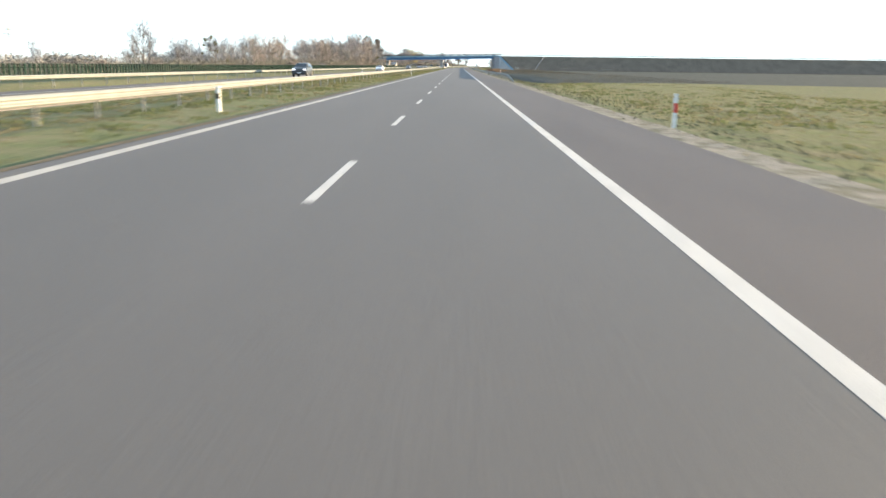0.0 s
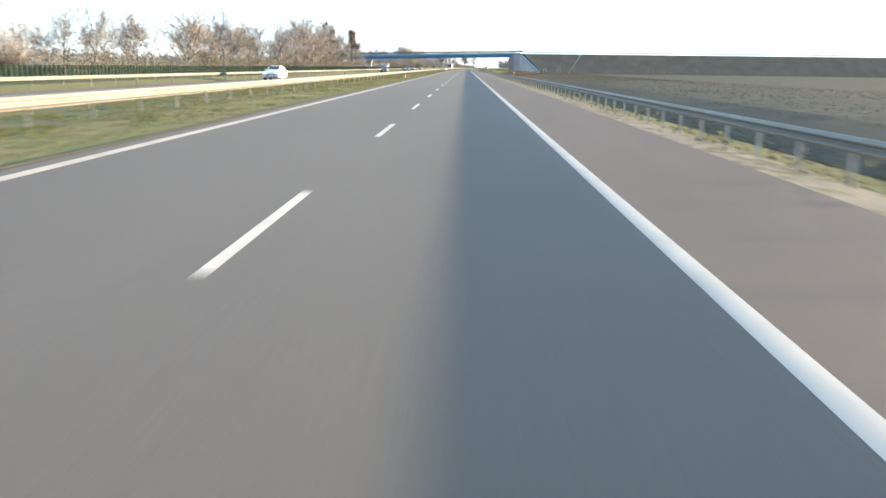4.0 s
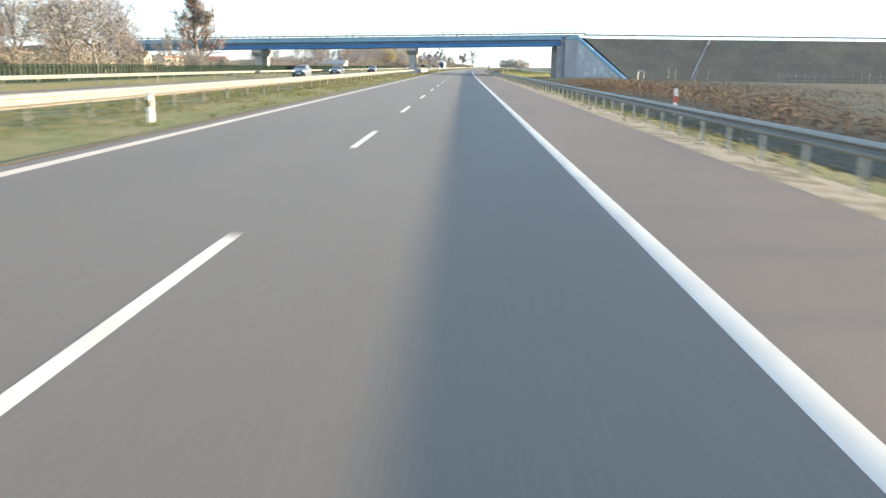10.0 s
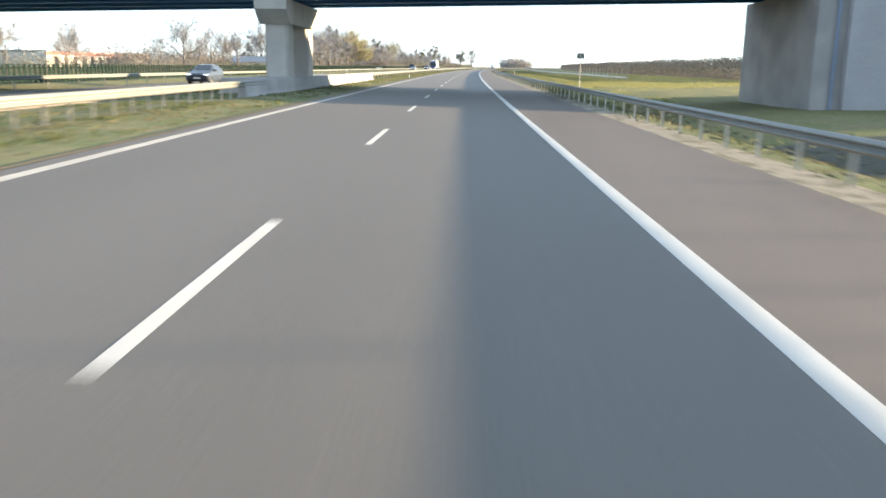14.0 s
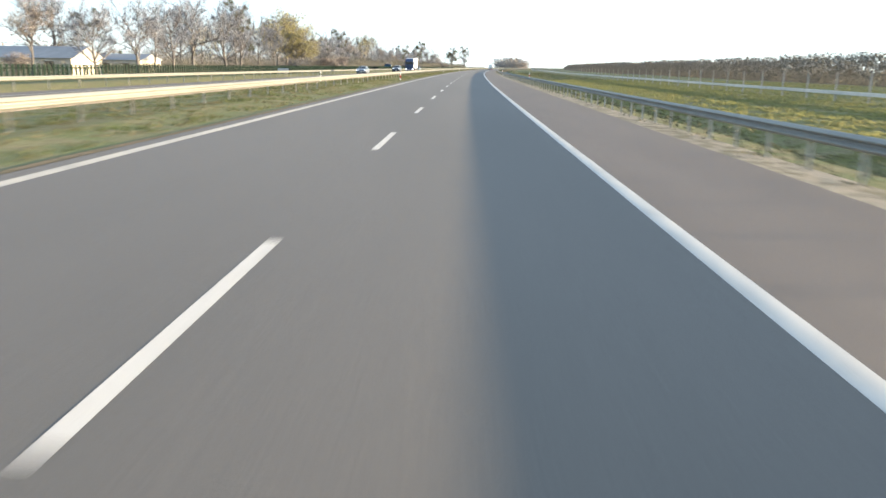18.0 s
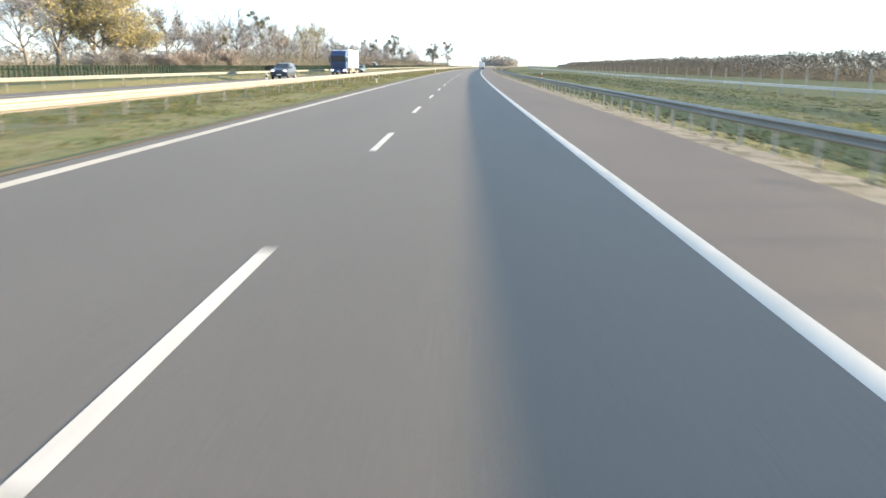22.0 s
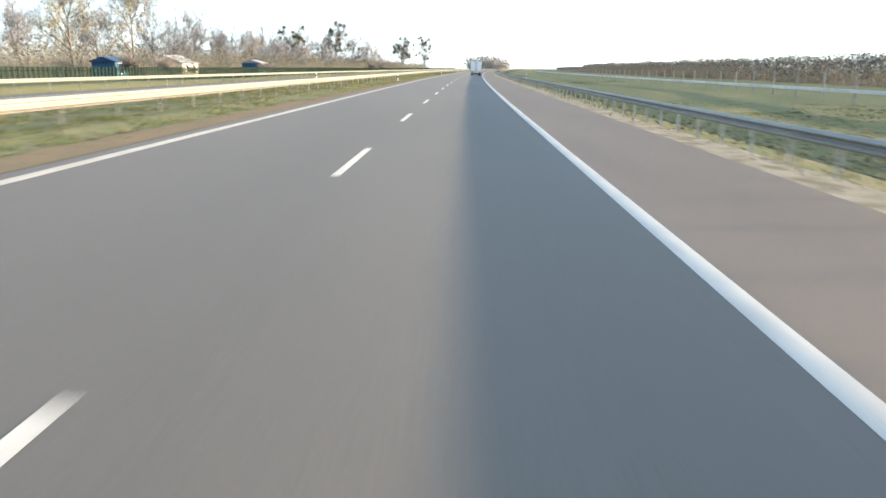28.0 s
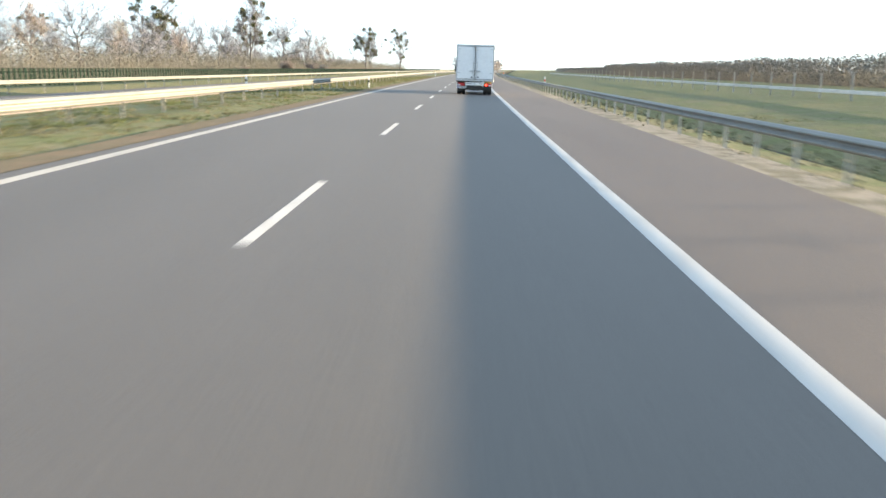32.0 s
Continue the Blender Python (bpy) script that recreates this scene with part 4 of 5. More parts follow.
BLADE = material("grass_blades", (0.088, 0.112, 0.050), 0.9, (0.120, 0.130, 0.065), 0.8, 0.3, 5, spec=0.15, translucent=0.45)
DRY_BLADE = material("dry_grass_blades", (0.168, 0.152, 0.094), 0.9, (0.138, 0.128, 0.078), 0.8, 0.3, 5, spec=0.15, translucent=0.45)
grass_blades("median_grass", "uneven tufts of green and straw-coloured grass in the median", [(-10, 1120, -11.6, -4.75, 0.13, 92)], 9, [BLADE, DRY_BLADE])
# yellow-green grass, its colour raised to carry the low sun the blades catch
VERGE_BLADE = material("sunlit_verge_blades", (0.225, 0.232, 0.098), 0.9, (0.245, 0.236, 0.118), 0.5, 0.3, 5, spec=0.1, translucent=0.5)
grass_blades("verge_grass", "grass on the verge slope and field edge beyond the guardrail", [(480, 700, 12.0, 27, 0.18, 170), (480, 700, 27, 56, 0.20, 100)], 10, [VERGE_BLADE, VERGE_BLADE], 0.055)

grass_blades("field_grass", "short dull green grass beyond the guardrail", [(-10, 112, 9.4, 30, 0.15, 110), (300, 470, 8.0, 10.6, 0.14, 14), (700, 1130, 12.0, 27, 0.10, 60)], 12, [BLADE, DRY_BLADE], 0.05)

# ---- green slatted fence along the far side ----
SLAT = Shape().box(-0.035, 0.035, -0.18, 0.18, -0.05, 1.88).mesh("slat", GREY_SLAT)
RAIL = Shape().box(-0.03, 0.03, 0.0, 20.0, 0.0, 0.09).mesh("fence_rail", GREEN_BOARD)


def green_fence(s0, s1, lat, base):
    fence = thing("fence", "dark green roadside fence of upright boards with gaps between", "fence", road_pose(lat, s0, base), group="green fence sections")
    inv = fence.matrix_basis.inverted()
    s = s0
    k = 0
    while s < s1 - 0.5:
        part("slat", SLAT, fence, inv @ road_pose(lat + 0.06, s, base - 0.05))
        if k % 27 == 0:
            for z in (0.62, 1.5):
                part("fence_rail", RAIL, fence, inv @ road_pose(lat - 0.06, s, base + z))
        s += 0.73
        k += 1


for k in range(10):
    green_fence(56 + 140 * k, 56 + 140 * (k + 1) if k < 9 else 1500, -30.5, -0.56)

# ---- white post fence before the orchard hedge ----
PALE_POST = Shape().box(-0.06, 0.06, -0.05, 0.05, -0.4, 1.95, 0, 0.012).mesh("post", material("whitewashed_concrete", (0.36, 0.34, 0.31), 0.9, (0.28, 0.27, 0.24), 3, 0.1, 20, vary=0.12))
PALE_RAIL = Shape().box(-0.04, 0.04, 0.0, 5.0, 0.0, 0.24, 0, 0.02).mesh("rail", material("pale_concrete_rail", (0.62, 0.60, 0.57), 0.9, (0.52, 0.50, 0.47), 2, 0.08, 20, vary=0.1))


def post_fence(s0, s1, lat, base, rail=0.48):
    fence = thing("post_fence", "whitewashed concrete post fence with one long pale rail", "fence", road_pose(lat, s0, base), group="orchard fence sections")
    inv = fence.matrix_basis.inverted()
    s = s0
    while s < s1:
        part("post", PALE_POST, fence, inv @ road_pose(lat, s, base))
        part("rail", PALE_RAIL, fence, inv @ road_pose(lat - 0.10, s, base + rail))
        s += 5.0


for k in range(8):
    post_fence(560 + 90 * k, 650 + 90 * k, 27.0, -0.52, 0.48 if k < 3 else 0.62)


# ---- vehicles ----
CAR_GLASS = material("tinted_glass", (0.03, 0.035, 0.04), 0.08, (0.04, 0.045, 0.05), 2, spec=0.8)
TYRE = material("tyre_rubber", (0.022, 0.022, 0.023), 0.85, (0.035, 0.033, 0.032), 6, 0.15, 40)
RIM = material("alloy_rim", (0.45, 0.45, 0.46), 0.35, (0.36, 0.36, 0.37), 8, metal=0.7)
TRUCK_WHITE = material("white_panel", (0.85, 0.845, 0.83), 0.4, (0.80, 0.795, 0.785), 0.9, 0.03, 12)
DOOR_WHITE = material("door_panel_white", (0.83, 0.83, 0.82), 0.5, (0.77, 0.77, 0.765), 0.8, 0.04, 8)
ALU = material("brushed_aluminium", (0.60, 0.60, 0.60), 0.4, (0.50, 0.50, 0.50), 5, metal=0.6)
SEAL = material("dark_rubber_seal", (0.06, 0.06, 0.062), 0.8, (0.08, 0.08, 0.08), 6)
CHASSIS = material("dirty_black_chassis", (0.025, 0.024, 0.023), 0.8, (0.05, 0.046, 0.04), 5, 0.2, 20)
TAIL_RED = material("tail_light_red", (0.50, 0.02, 0.02), 0.25, (0.40, 0.02, 0.02), 9)
BRAKE_GLOW = material("lit_tail_light", (0.9, 0.06, 0.03), 0.3, (0.9, 0.06, 0.03), 9, emit=1.2)
CLEAR_LENS = material("clear_lamp_lens", (0.75, 0.77, 0.80), 0.15, (0.6, 0.62, 0.65), 9)
HEADLAMP = material("lit_headlamp", (0.9, 0.93, 1.0), 0.2, (0.9, 0.93, 1.0), 9, emit=0.8)
PLATE = material("plate_white", (0.75, 0.76, 0.74), 0.5, (0.70, 0.70, 0.69), 9)
PLATE_BLUE = material("plate_blue", (0.02, 0.08, 0.40), 0.5, (0.02, 0.07, 0.35), 9)


def paint(name, c):
    return material(name, c, 0.28, tuple(k * 0.9 for k in c), 0.8, 0.03, 8, spec=0.6)


def wheel(parent, x, y, r, width, label="", dual=False):
    """A wheel on the x axis, its outer side away from x = 0."""
    s = 1 if x > 0 else -1
    w = width
    prof = [(-w / 2, r * 0.62), (-w / 2, r * 0.93), (-w * 0.38, r), (w * 0.38, r), (w / 2, r * 0.93), (w / 2, r * 0.62)]
    tyre = part("wheel", Shape().lathe(prof, "x", (0, 0, 0), 28).mesh("tyre", TYRE, smooth=True), parent, pose(x, y, r), label)
    rim = Shape().lathe([(s * w * 0.30, r * 0.64), (s * w * 0.42, r * 0.60), (s * w * 0.20, r * 0.50), (s * w * (0.05 if dual else 0.30), r * 0.22), (s * w * 0.34, r * 0.16), (s * w * 0.36, 0.0)], "x", (0, 0, 0), 28)
    part("rim", rim.mesh("rim", RIM, smooth=True), tyre)
    hubs = Shape()
    for k in range(5):
        a = 2 * math.pi * k / 5
        hubs.tube((s * w * 0.26, r * 0.3 * math.cos(a), r * 0.3 * math.sin(a)), (s * w * 0.36, r * 0.3 * math.cos(a), r * 0.3 * math.sin(a)), r * 0.045, r * 0.045, 6)
    part("wheel_nuts", hubs.mesh("wheel_nuts", ALU), tyre)
    return tyre


def text_bars(parent, x, y, z, widths, h, mat):
    sh = Shape()
    for w in widths:
        sh.box(x, x + w, y - 0.004, y, z, z + h)
        x += w + h * 0.35
    return part("lettering", sh.mesh("lettering", mat), parent)


def box_truck(at):
    """A van-based box truck; its rear face at y = 0, the cab ahead at +y."""
    t = thing("box_truck", "white van-based box truck with closed twin rear doors", "truck", at)
    W, Z0, Z1, L = 1.13, 0.88, 2.94, 4.3
    body = part("cargo_box", Shape().box(-W, W, 0.03, L, Z0, Z1, 0, 0.025).mesh("cargo_box", TRUCK_WHITE), t, label="white cargo box")
    fr = Shape()
    fr.box(-W - 0.01, W + 0.01, -0.012, 0.05, Z1 - 0.07, Z1 + 0.02, 0, 0.012).box(-W - 0.01, W + 0.01, -0.012, 0.05, Z0 - 0.06, Z0 + 0.05, 0, 0.012)
    fr.box(-W - 0.01, -W + 0.04, -0.012, 0.05, Z0, Z1, 0, 0.01).box(W - 0.04, W + 0.01, -0.012, 0.05, Z0, Z1, 0, 0.01)
    part("rear_frame", fr.mesh("rear_frame", ALU), body, label="aluminium rear door frame")
    for s in (-1, 1):
        x0, x1 = sorted((s * 0.035, s * (W - 0.055)))
        door = part("rear_door", Shape().box(x0, x1, -0.035, 0.02, Z0 + 0.07, Z1 - 0.10, 0, 0.012).mesh("rear_door", DOOR_WHITE), t, label="white rear cargo door")
        seal = Shape()
        for a, b, c, d in ((x0 - 0.018, x0, Z0 + 0.05, Z1 - 0.08), (x1, x1 + 0.018, Z0 + 0.05, Z1 - 0.08), (x0 - 0.018, x1 + 0.018, Z0 + 0.045, Z0 + 0.07), (x0 - 0.018, x1 + 0.018, Z1 - 0.10, Z1 - 0.075)):
            seal.box(a, b, -0.028, 0.02, c, d)
        part("seal", seal.mesh("seal", SEAL), door, label="dark rubber door seal")
        xr = s * 0.115
        part("lock_rod", Shape().tube((xr, -0.062, Z0 - 0.02), (xr, -0.062, Z1 - 0.05), 0.017, 0.017, 10).mesh("lock_rod", ALU, smooth=True), door, label="chrome lock rod")
        for z in (Z0 + 0.16, Z0 + 1.0, Z1 - 0.3):
            part("rod_bracket", Shape().box(xr - 0.035, xr + 0.035, -0.08, -0.03, z - 0.03, z + 0.03, 0, 0.008).mesh("rod_bracket", ALU), door)
        part("cam_lock", Shape().box(xr - 0.03, xr + 0.03, -0.09, -0.03, Z0 - 0.06, Z0 + 0.0, 0, 0.008).mesh("cam_lock", ALU), door)
        hx = sorted((s * 0.05, s * 0.33))
        part("handle_plate", Shape().box(hx[0], hx[1], -0.055, -0.03, Z0 + 0.47, Z0 + 0.58, 0, 0.02).mesh("handle_plate", ALU), door)
        part("handle", Shape().tube((s * 0.08, -0.085, Z0 + 0.525), (s * 0.30, -0.085, Z0 + 0.525), 0.018, 0.014, 8).mesh("handle", ALU), door)
        part("catch", Shape().box(min(s * 0.15, s * 0.24), max(s * 0.15, s * 0.24), -0.05, -0.03, Z0 + 0.14, Z0 + 0.21, 0, 0.008).mesh("catch", SEAL), door)
        for z in (Z0 + 0.42, Z0 + 1.1, Z1 - 0.25):
            hx = sorted((s * (W - 0.24), s * (W + 0.012)))
            part("hinge", Shape().box(hx[0], hx[1], -0.055, -0.03, z - 0.022, z + 0.022, 0, 0.008).mesh("hinge", ALU), door)
    # side door and skirt on the sunny side
    sd = part("side_door", Shape().box(W - 0.01, W + 0.012, 2.55, 3.35, Z0 + 0.06, Z1 - 0.12, 0, 0.01).mesh("side_door", TRUCK_WHITE), t, label="narrow white side door")
    part("door_lock", Shape().box(W, W + 0.03, 2.6, 2.75, Z0 + 0.62, Z0 + 0.82, 0, 0.01).mesh("door_lock", ALU), sd)
    part("gap", Shape().box(W - 0.01, W + 0.004, 2.52, 2.55, Z0 + 0.05, Z1 - 0.1).box(W - 0.01, W + 0.004, 3.35, 3.375, Z0 + 0.05, Z1 - 0.1).mesh("gap", SEAL), sd)
    for s in (-1, 1):
        a, b = sorted((s * (W - 0.02), s * (W + 0.015)))
        part("skirt_rail", Shape().box(a, b, 0.05, L, Z0 - 0.10, Z0 + 0.02, 0, 0.008).mesh("skirt_rail", ALU), t, label="aluminium lower side rail")
        a, b = sorted((s * 0.98, s * 1.05))
        part("side_guard", Shape().box(a, b, 1.75, 3.5, 0.42, 0.52, 0, 0.01).box(a, b, 2.2, 2.26, 0.5, Z0 - 0.05).box(a, b, 3.2, 3.26, 0.5, Z0 - 0.05).mesh("side_guard", ALU), t)
        arch = Shape()
        for k in range(9):
            a0, a1 = math.pi * k / 9, math.pi * (k + 1) / 9
            v = [(x, 1.1 + 0.47 * math.cos(q), 0.36 + 0.47 * math.sin(q)) for q in (a0, a1) for x in (s * 0.74, s * 1.08)]
            arch.add(v, [(0, 1, 3, 2)])
        part("mudguard", arch.mesh("mudguard", TRUCK_WHITE, smooth=True), t)
        part("mud_flap", Shape().box(min(s * 0.62, s * 1.04), max(s * 0.62, s * 1.04), 0.52, 0.55, 0.20, Z0 - 0.1, 0, 0.008).mesh("mud_flap", CHASSIS), t, label="black rubber mud flap")
        wheel(t, s * 0.92, 1.1, 0.345, 0.24, dual=True)
        wheel(t, s * 0.66, 1.1, 0.345, 0.22, dual=True)
        wheel(t, s * 0.90, 4.75, 0.345, 0.23)
    part("chassis", Shape().box(-0.45, -0.36, 0.2, 5.0, 0.55, 0.78).box(0.36, 0.45, 0.2, 5.0, 0.55, 0.78).box(-0.6, 0.6, 0.95, 1.25, 0.28, 0.46, 0, 0.05).box(-0.5, 0.5, 2.0, 3.4, 0.45, 0.75, 0, 0.05).mesh("chassis", CHASSIS), t, label="black chassis frame")
    panel = part("rear_panel", Shape().box(-0.56, 0.56, 0.10, 0.16, 0.56, 0.76, 0, 0.015).mesh("rear_panel", TRUCK_WHITE), t, label="white rear valance panel with small lettering")
    text_bars(panel, -0.50, 0.099, 0.66, (0.05, 0.06, 0.05, 0.06, 0.05), 0.03, SEAL)
    text_bars(panel, 0.30, 0.099, 0.66, (0.05, 0.05, 0.06), 0.03, SEAL)
    part("emblem", Shape().lathe([(0.085, 0.0), (0.085, 0.045), (0.10, 0.055)], "y", (0.0, 0.0, 0.665), 20).mesh("emblem", ALU), panel, label="round chrome emblem")
    part("bumper", Shape().box(-1.02, 1.02, 0.06, 0.18, 0.36, 0.50, 0, 0.02).mesh("bumper", CHASSIS), t, label="black underride bumper bar")
    part("tow_bar", Shape().box(-0.28, 0.28, 0.04, 0.12, 0.27, 0.36, 0, 0.02).tube((0, 0.0, 0.30), (0, 0.0, 0.42), 0.028, 0.028, 10).mesh("tow_bar", CHASSIS), t)
    for s in (-1, 1):
        a, b = sorted((s * 0.60, s * 1.0))
        lamp = part("tail_light", Shape().box(a, b, 0.05, 0.14, 0.52, 0.70, 0, 0.02).mesh("tail_light", TAIL_RED), t, label="red tail light cluster")
        c, d = sorted((s * 0.86, s * 0.99))
        part("lens", Shape().box(c, d, 0.043, 0.06, 0.54, 0.62, 0, 0.01).mesh("lens", CLEAR_LENS), lamp)
        c, d = sorted((s * 0.63, s * 0.74))
        part("brake_lens", Shape().box(c, d, 0.043, 0.06, 0.56, 0.66, 0, 0.01).mesh("brake_lens", BRAKE_GLOW if s > 0 else TAIL_RED), lamp)
    plate = part("number_plate", Shape().box(-1.02, -0.50, 0.040, 0.052, 0.385, 0.495, 0, 0.004).mesh("number_plate", PLATE), t, label="white number plate with a blue edge band")
    part("plate_band", Shape().box(-1.02, -0.975, 0.034, 0.040, 0.387, 0.493).mesh("plate_band", PLATE_BLUE), plate)
    text_bars(plate, -0.95, 0.040, 0.405, (0.045, 0.045, 0.05, 0.045, 0.045, 0.05), 0.07, SEAL)
    part("toolbox", Shape().box(0.60, 1.0, 0.2, 0.5, 0.62, 0.82, 0, 0.02).mesh("toolbox", material("yellow_strap", (0.55, 0.42, 0.10), 0.7, (0.45, 0.36, 0.10), 5)), t, label="yellow ratchet straps by the tail light")
    # cab: a lofted nose with a raked screen
    stations = [(4.32, 0.96, 0.42, 2.30), (4.9, 0.97, 0.36, 2.36), (5.4, 0.96, 0.34, 2.20), (5.75, 0.95, 0.34, 1.62), (6.15, 0.92, 0.34, 1.18), (6.45, 0.82, 0.36, 0.98), (6.52, 0.70, 0.45, 0.80)]
    ring = lambda y, w, z0, z1: [(-w, y, z0), (-w, y, z0 + (z1 - z0) * 0.55), (-w * 0.94, y, z1 - 0.18), (-w * 0.8, y, z1 - 0.03), (w * 0.8, y, z1 - 0.03), (w * 0.94, y, z1 - 0.18), (w, y, z0 + (z1 - z0) * 0.55), (w, y, z0)]
    v = [p for q in stations for p in ring(*q)]
    f = [(k * 8 + j, k * 8 + (j + 1) % 8, (k + 1) * 8 + (j + 1) % 8, (k + 1) * 8 + j) for k in range(len(stations) - 1) for j in range(8)] + [tuple(range(8))[::-1], tuple(range(48, 56))]
    cab = part("cab", mesh("cab", v, [q[::-1] for q in f], TRUCK_WHITE), t, label="white driver's cab")
    for s in (-1, 1):
        part("side_window", mesh("side_window", [(s * 0.985, 4.55, 1.38), (s * 0.985, 5.62, 1.38), (s * 0.94, 5.25, 2.02), (s * 0.94, 4.55, 2.05)], [(0, 1, 2, 3)], CAR_GLASS), cab, label="dark side window")
        mir = part("mirror", Shape().box(min(s * 1.14, s * 1.32), max(s * 1.14, s * 1.32), 5.30, 5.42, 1.34, 1.72, 0, 0.04).mesh("mirror", BLACK_PLASTIC), cab, label="black door mirror with a white cap")
        part("mirror_arm", Shape().tube((s * 0.96, 5.40, 1.40), (s * 1.18, 5.36, 1.46), 0.03, 0.03, 6).mesh("mirror_arm", BLACK_PLASTIC), mir)
    part("windscreen", mesh("windscreen", [(-0.86, 5.80, 1.60), (0.86, 5.80, 1.60), (0.80, 5.44, 2.18), (-0.80, 5.44, 2.18)], [(0, 1, 2, 3)], CAR_GLASS), cab, label="dark raked windscreen")
    return t


box_truck(road_pose(2.28, 1025.0, fall(2.25) - 0.012) @ pose(0, 0, 0, 0, FALL, 0))

CAR_FORMS = {   # half width, stations: y, bottom, belt, roof, inset of the roof
    "hatchback": (0.88, [(-2.05, 0.42, 0.62, 0.66, 0.86), (-1.95, 0.24, 0.80, 0.82, 0.90), (-1.2, 0.20, 0.93, 0.97, 0.88), (-0.75, 0.20, 0.97, 1.08, 0.80), (-0.05, 0.20, 0.98, 1.46, 0.70), (0.7, 0.20, 1.0, 1.50, 0.70), (1.4, 0.22, 1.02, 1.42, 0.68), (1.85, 0.26, 1.02, 1.08, 0.76), (1.98, 0.36, 0.80, 0.84, 0.84)]),
    "estate": (0.90, [(-2.25, 0.42, 0.60, 0.64, 0.86), (-2.15, 0.24, 0.78, 0.80, 0.90), (-1.3, 0.20, 0.90, 0.94, 0.88), (-0.85, 0.20, 0.94, 1.04, 0.80), (-0.1, 0.20, 0.96, 1.42, 0.70), (0.9, 0.20, 0.98, 1.47, 0.70), (1.85, 0.22, 1.0, 1.42, 0.70), (2.2, 0.26, 1.0, 1.06, 0.78), (2.3, 0.36, 0.80, 0.84, 0.84)]),
    "offroader": (0.93, [(-2.25, 0.50, 0.78, 0.82, 0.88), (-2.18, 0.32, 0.98, 1.0, 0.92), (-1.3, 0.28, 1.10, 1.14, 0.90), (-0.85, 0.28, 1.12, 1.22, 0.84), (-0.25, 0.28, 1.14, 1.66, 0.76), (0.9, 0.28, 1.16, 1.72, 0.76), (1.85, 0.30, 1.18, 1.66, 0.76), (2.15, 0.34, 1.18, 1.26, 0.82), (2.25, 0.44, 0.98, 1.02, 0.86)])}


def car(form, colour, label, at):
    """A car facing -y, lofted from its stations, with glass, lamps and wheels of its own."""
    half, st = CAR_FORMS[form]
    c = thing("car", label, "car", at, group="cars on the opposite carriageway")
    v = []
    for y, zb, zm, zt, k in st:
        w = half * (0.90 if y in (st[0][0], st[-1][0]) else 1.0)
        v += [(-w * 0.92, y, zb), (-w, y, zb + 0.16), (-w, y, (zb + zm) / 2 + 0.1), (-w * 0.96, y, zm), (-half * k, y, zt - 0.05), (-half * k * 0.8, y, zt), (half * k * 0.8, y, zt), (half * k, y, zt - 0.05), (w * 0.96, y, zm), (w, y, (zb + zm) / 2 + 0.1), (w, y, zb + 0.16), (w * 0.92, y, zb)]
    n = 12
    f = [(k * n + j, (k + 1) * n + j, (k + 1) * n + (j + 1) % n, k * n + (j + 1) % n) for k in range(len(st) - 1) for j in range(n)] + [tuple(range(n)), tuple(range(n * (len(st) - 1), n * len(st)))[::-1]]
    part("body", mesh("body", v, f, colour, smooth=False), c)
    a, b = st[3], st[4]
    e = 0.012
    part("windscreen", mesh("windscreen", [(-half * a[4] * 0.84, a[0] + 0.04, a[3] + e + 0.02), (half * a[4] * 0.84, a[0] + 0.04, a[3] + e + 0.02), (half * b[4] * 0.84, b[0] - 0.05, b[3] - 0.02 + e), (-half * b[4] * 0.84, b[0] - 0.05, b[3] - 0.02 + e)], [(0, 1, 2, 3)], CAR_GLASS), c, label="dark raked windscreen")
    r0, r1 = st[6], st[7]
    for s in (-1, 1):
        q = [(s * (half * 0.965), a[0] + 0.25, a[2] + 0.04), (s * half * 0.965, r1[0] - 0.2, r1[2] + 0.03), (s * (half * r0[4] + e + 0.03), r0[0], r0[3] - 0.10), (s * (half * b[4] + e + 0.03), b[0] + 0.05, b[3] - 0.10)]
        part("side_window", mesh("side_window", q, [(0, 1, 2, 3)], CAR_GLASS), c, label="dark side windows")
        y0, zl = st[1][0], st[1][2]
        u0, u1 = sorted((s * half * 0.50, s * half * 0.93))
        part("headlight", Shape().box(u0, u1, y0 - 0.06, y0 + 0.12, zl - 0.17, zl - 0.03, 0, 0.03).mesh("headlight", HEADLAMP), c, label="lit headlight")
        u0, u1 = sorted((s * half * 0.98, s * half * 1.16))
        part("mirror", Shape().box(u0, u1, a[0] + 0.25, a[0] + 0.38, a[2] + 0.02, a[2] + 0.16, 0, 0.03).mesh("mirror", colour), c)
        for y in (st[2][0] + 0.02 - 0.15, st[6][0] - 0.08):
            wheel(c, s * (half - 0.10), y, 0.325 if form != "offroader" else 0.37, 0.21)
        yb, zb = st[-1][0], st[-1][2]
        u0, u1 = sorted((s * half * 0.55, s * half * 0.86))
        part("tail_light", Shape().box(u0, u1, yb - 0.08, yb + 0.02, zb - 0.1, zb + 0.02, 0, 0.02).mesh("tail_light", TAIL_RED), c)
    y0 = st[0][0]
    part("grille", Shape().box(-0.45, 0.45, y0 - 0.015, y0 + 0.05, 0.46, 0.60, 0, 0.015).mesh("grille", BLACK_PLASTIC), c)
    part("lower_intake", Shape().box(-0.55, 0.55, st[1][0] - 0.05, st[1][0] + 0.1, 0.27, 0.38, 0, 0.02).mesh("lower_intake", BLACK_PLASTIC), c)
    part("number_plate", Shape().box(-0.26, 0.26, y0 - 0.03, y0 - 0.012, 0.43, 0.54, 0, 0.004).mesh("number_plate", PLATE), c)
    return c


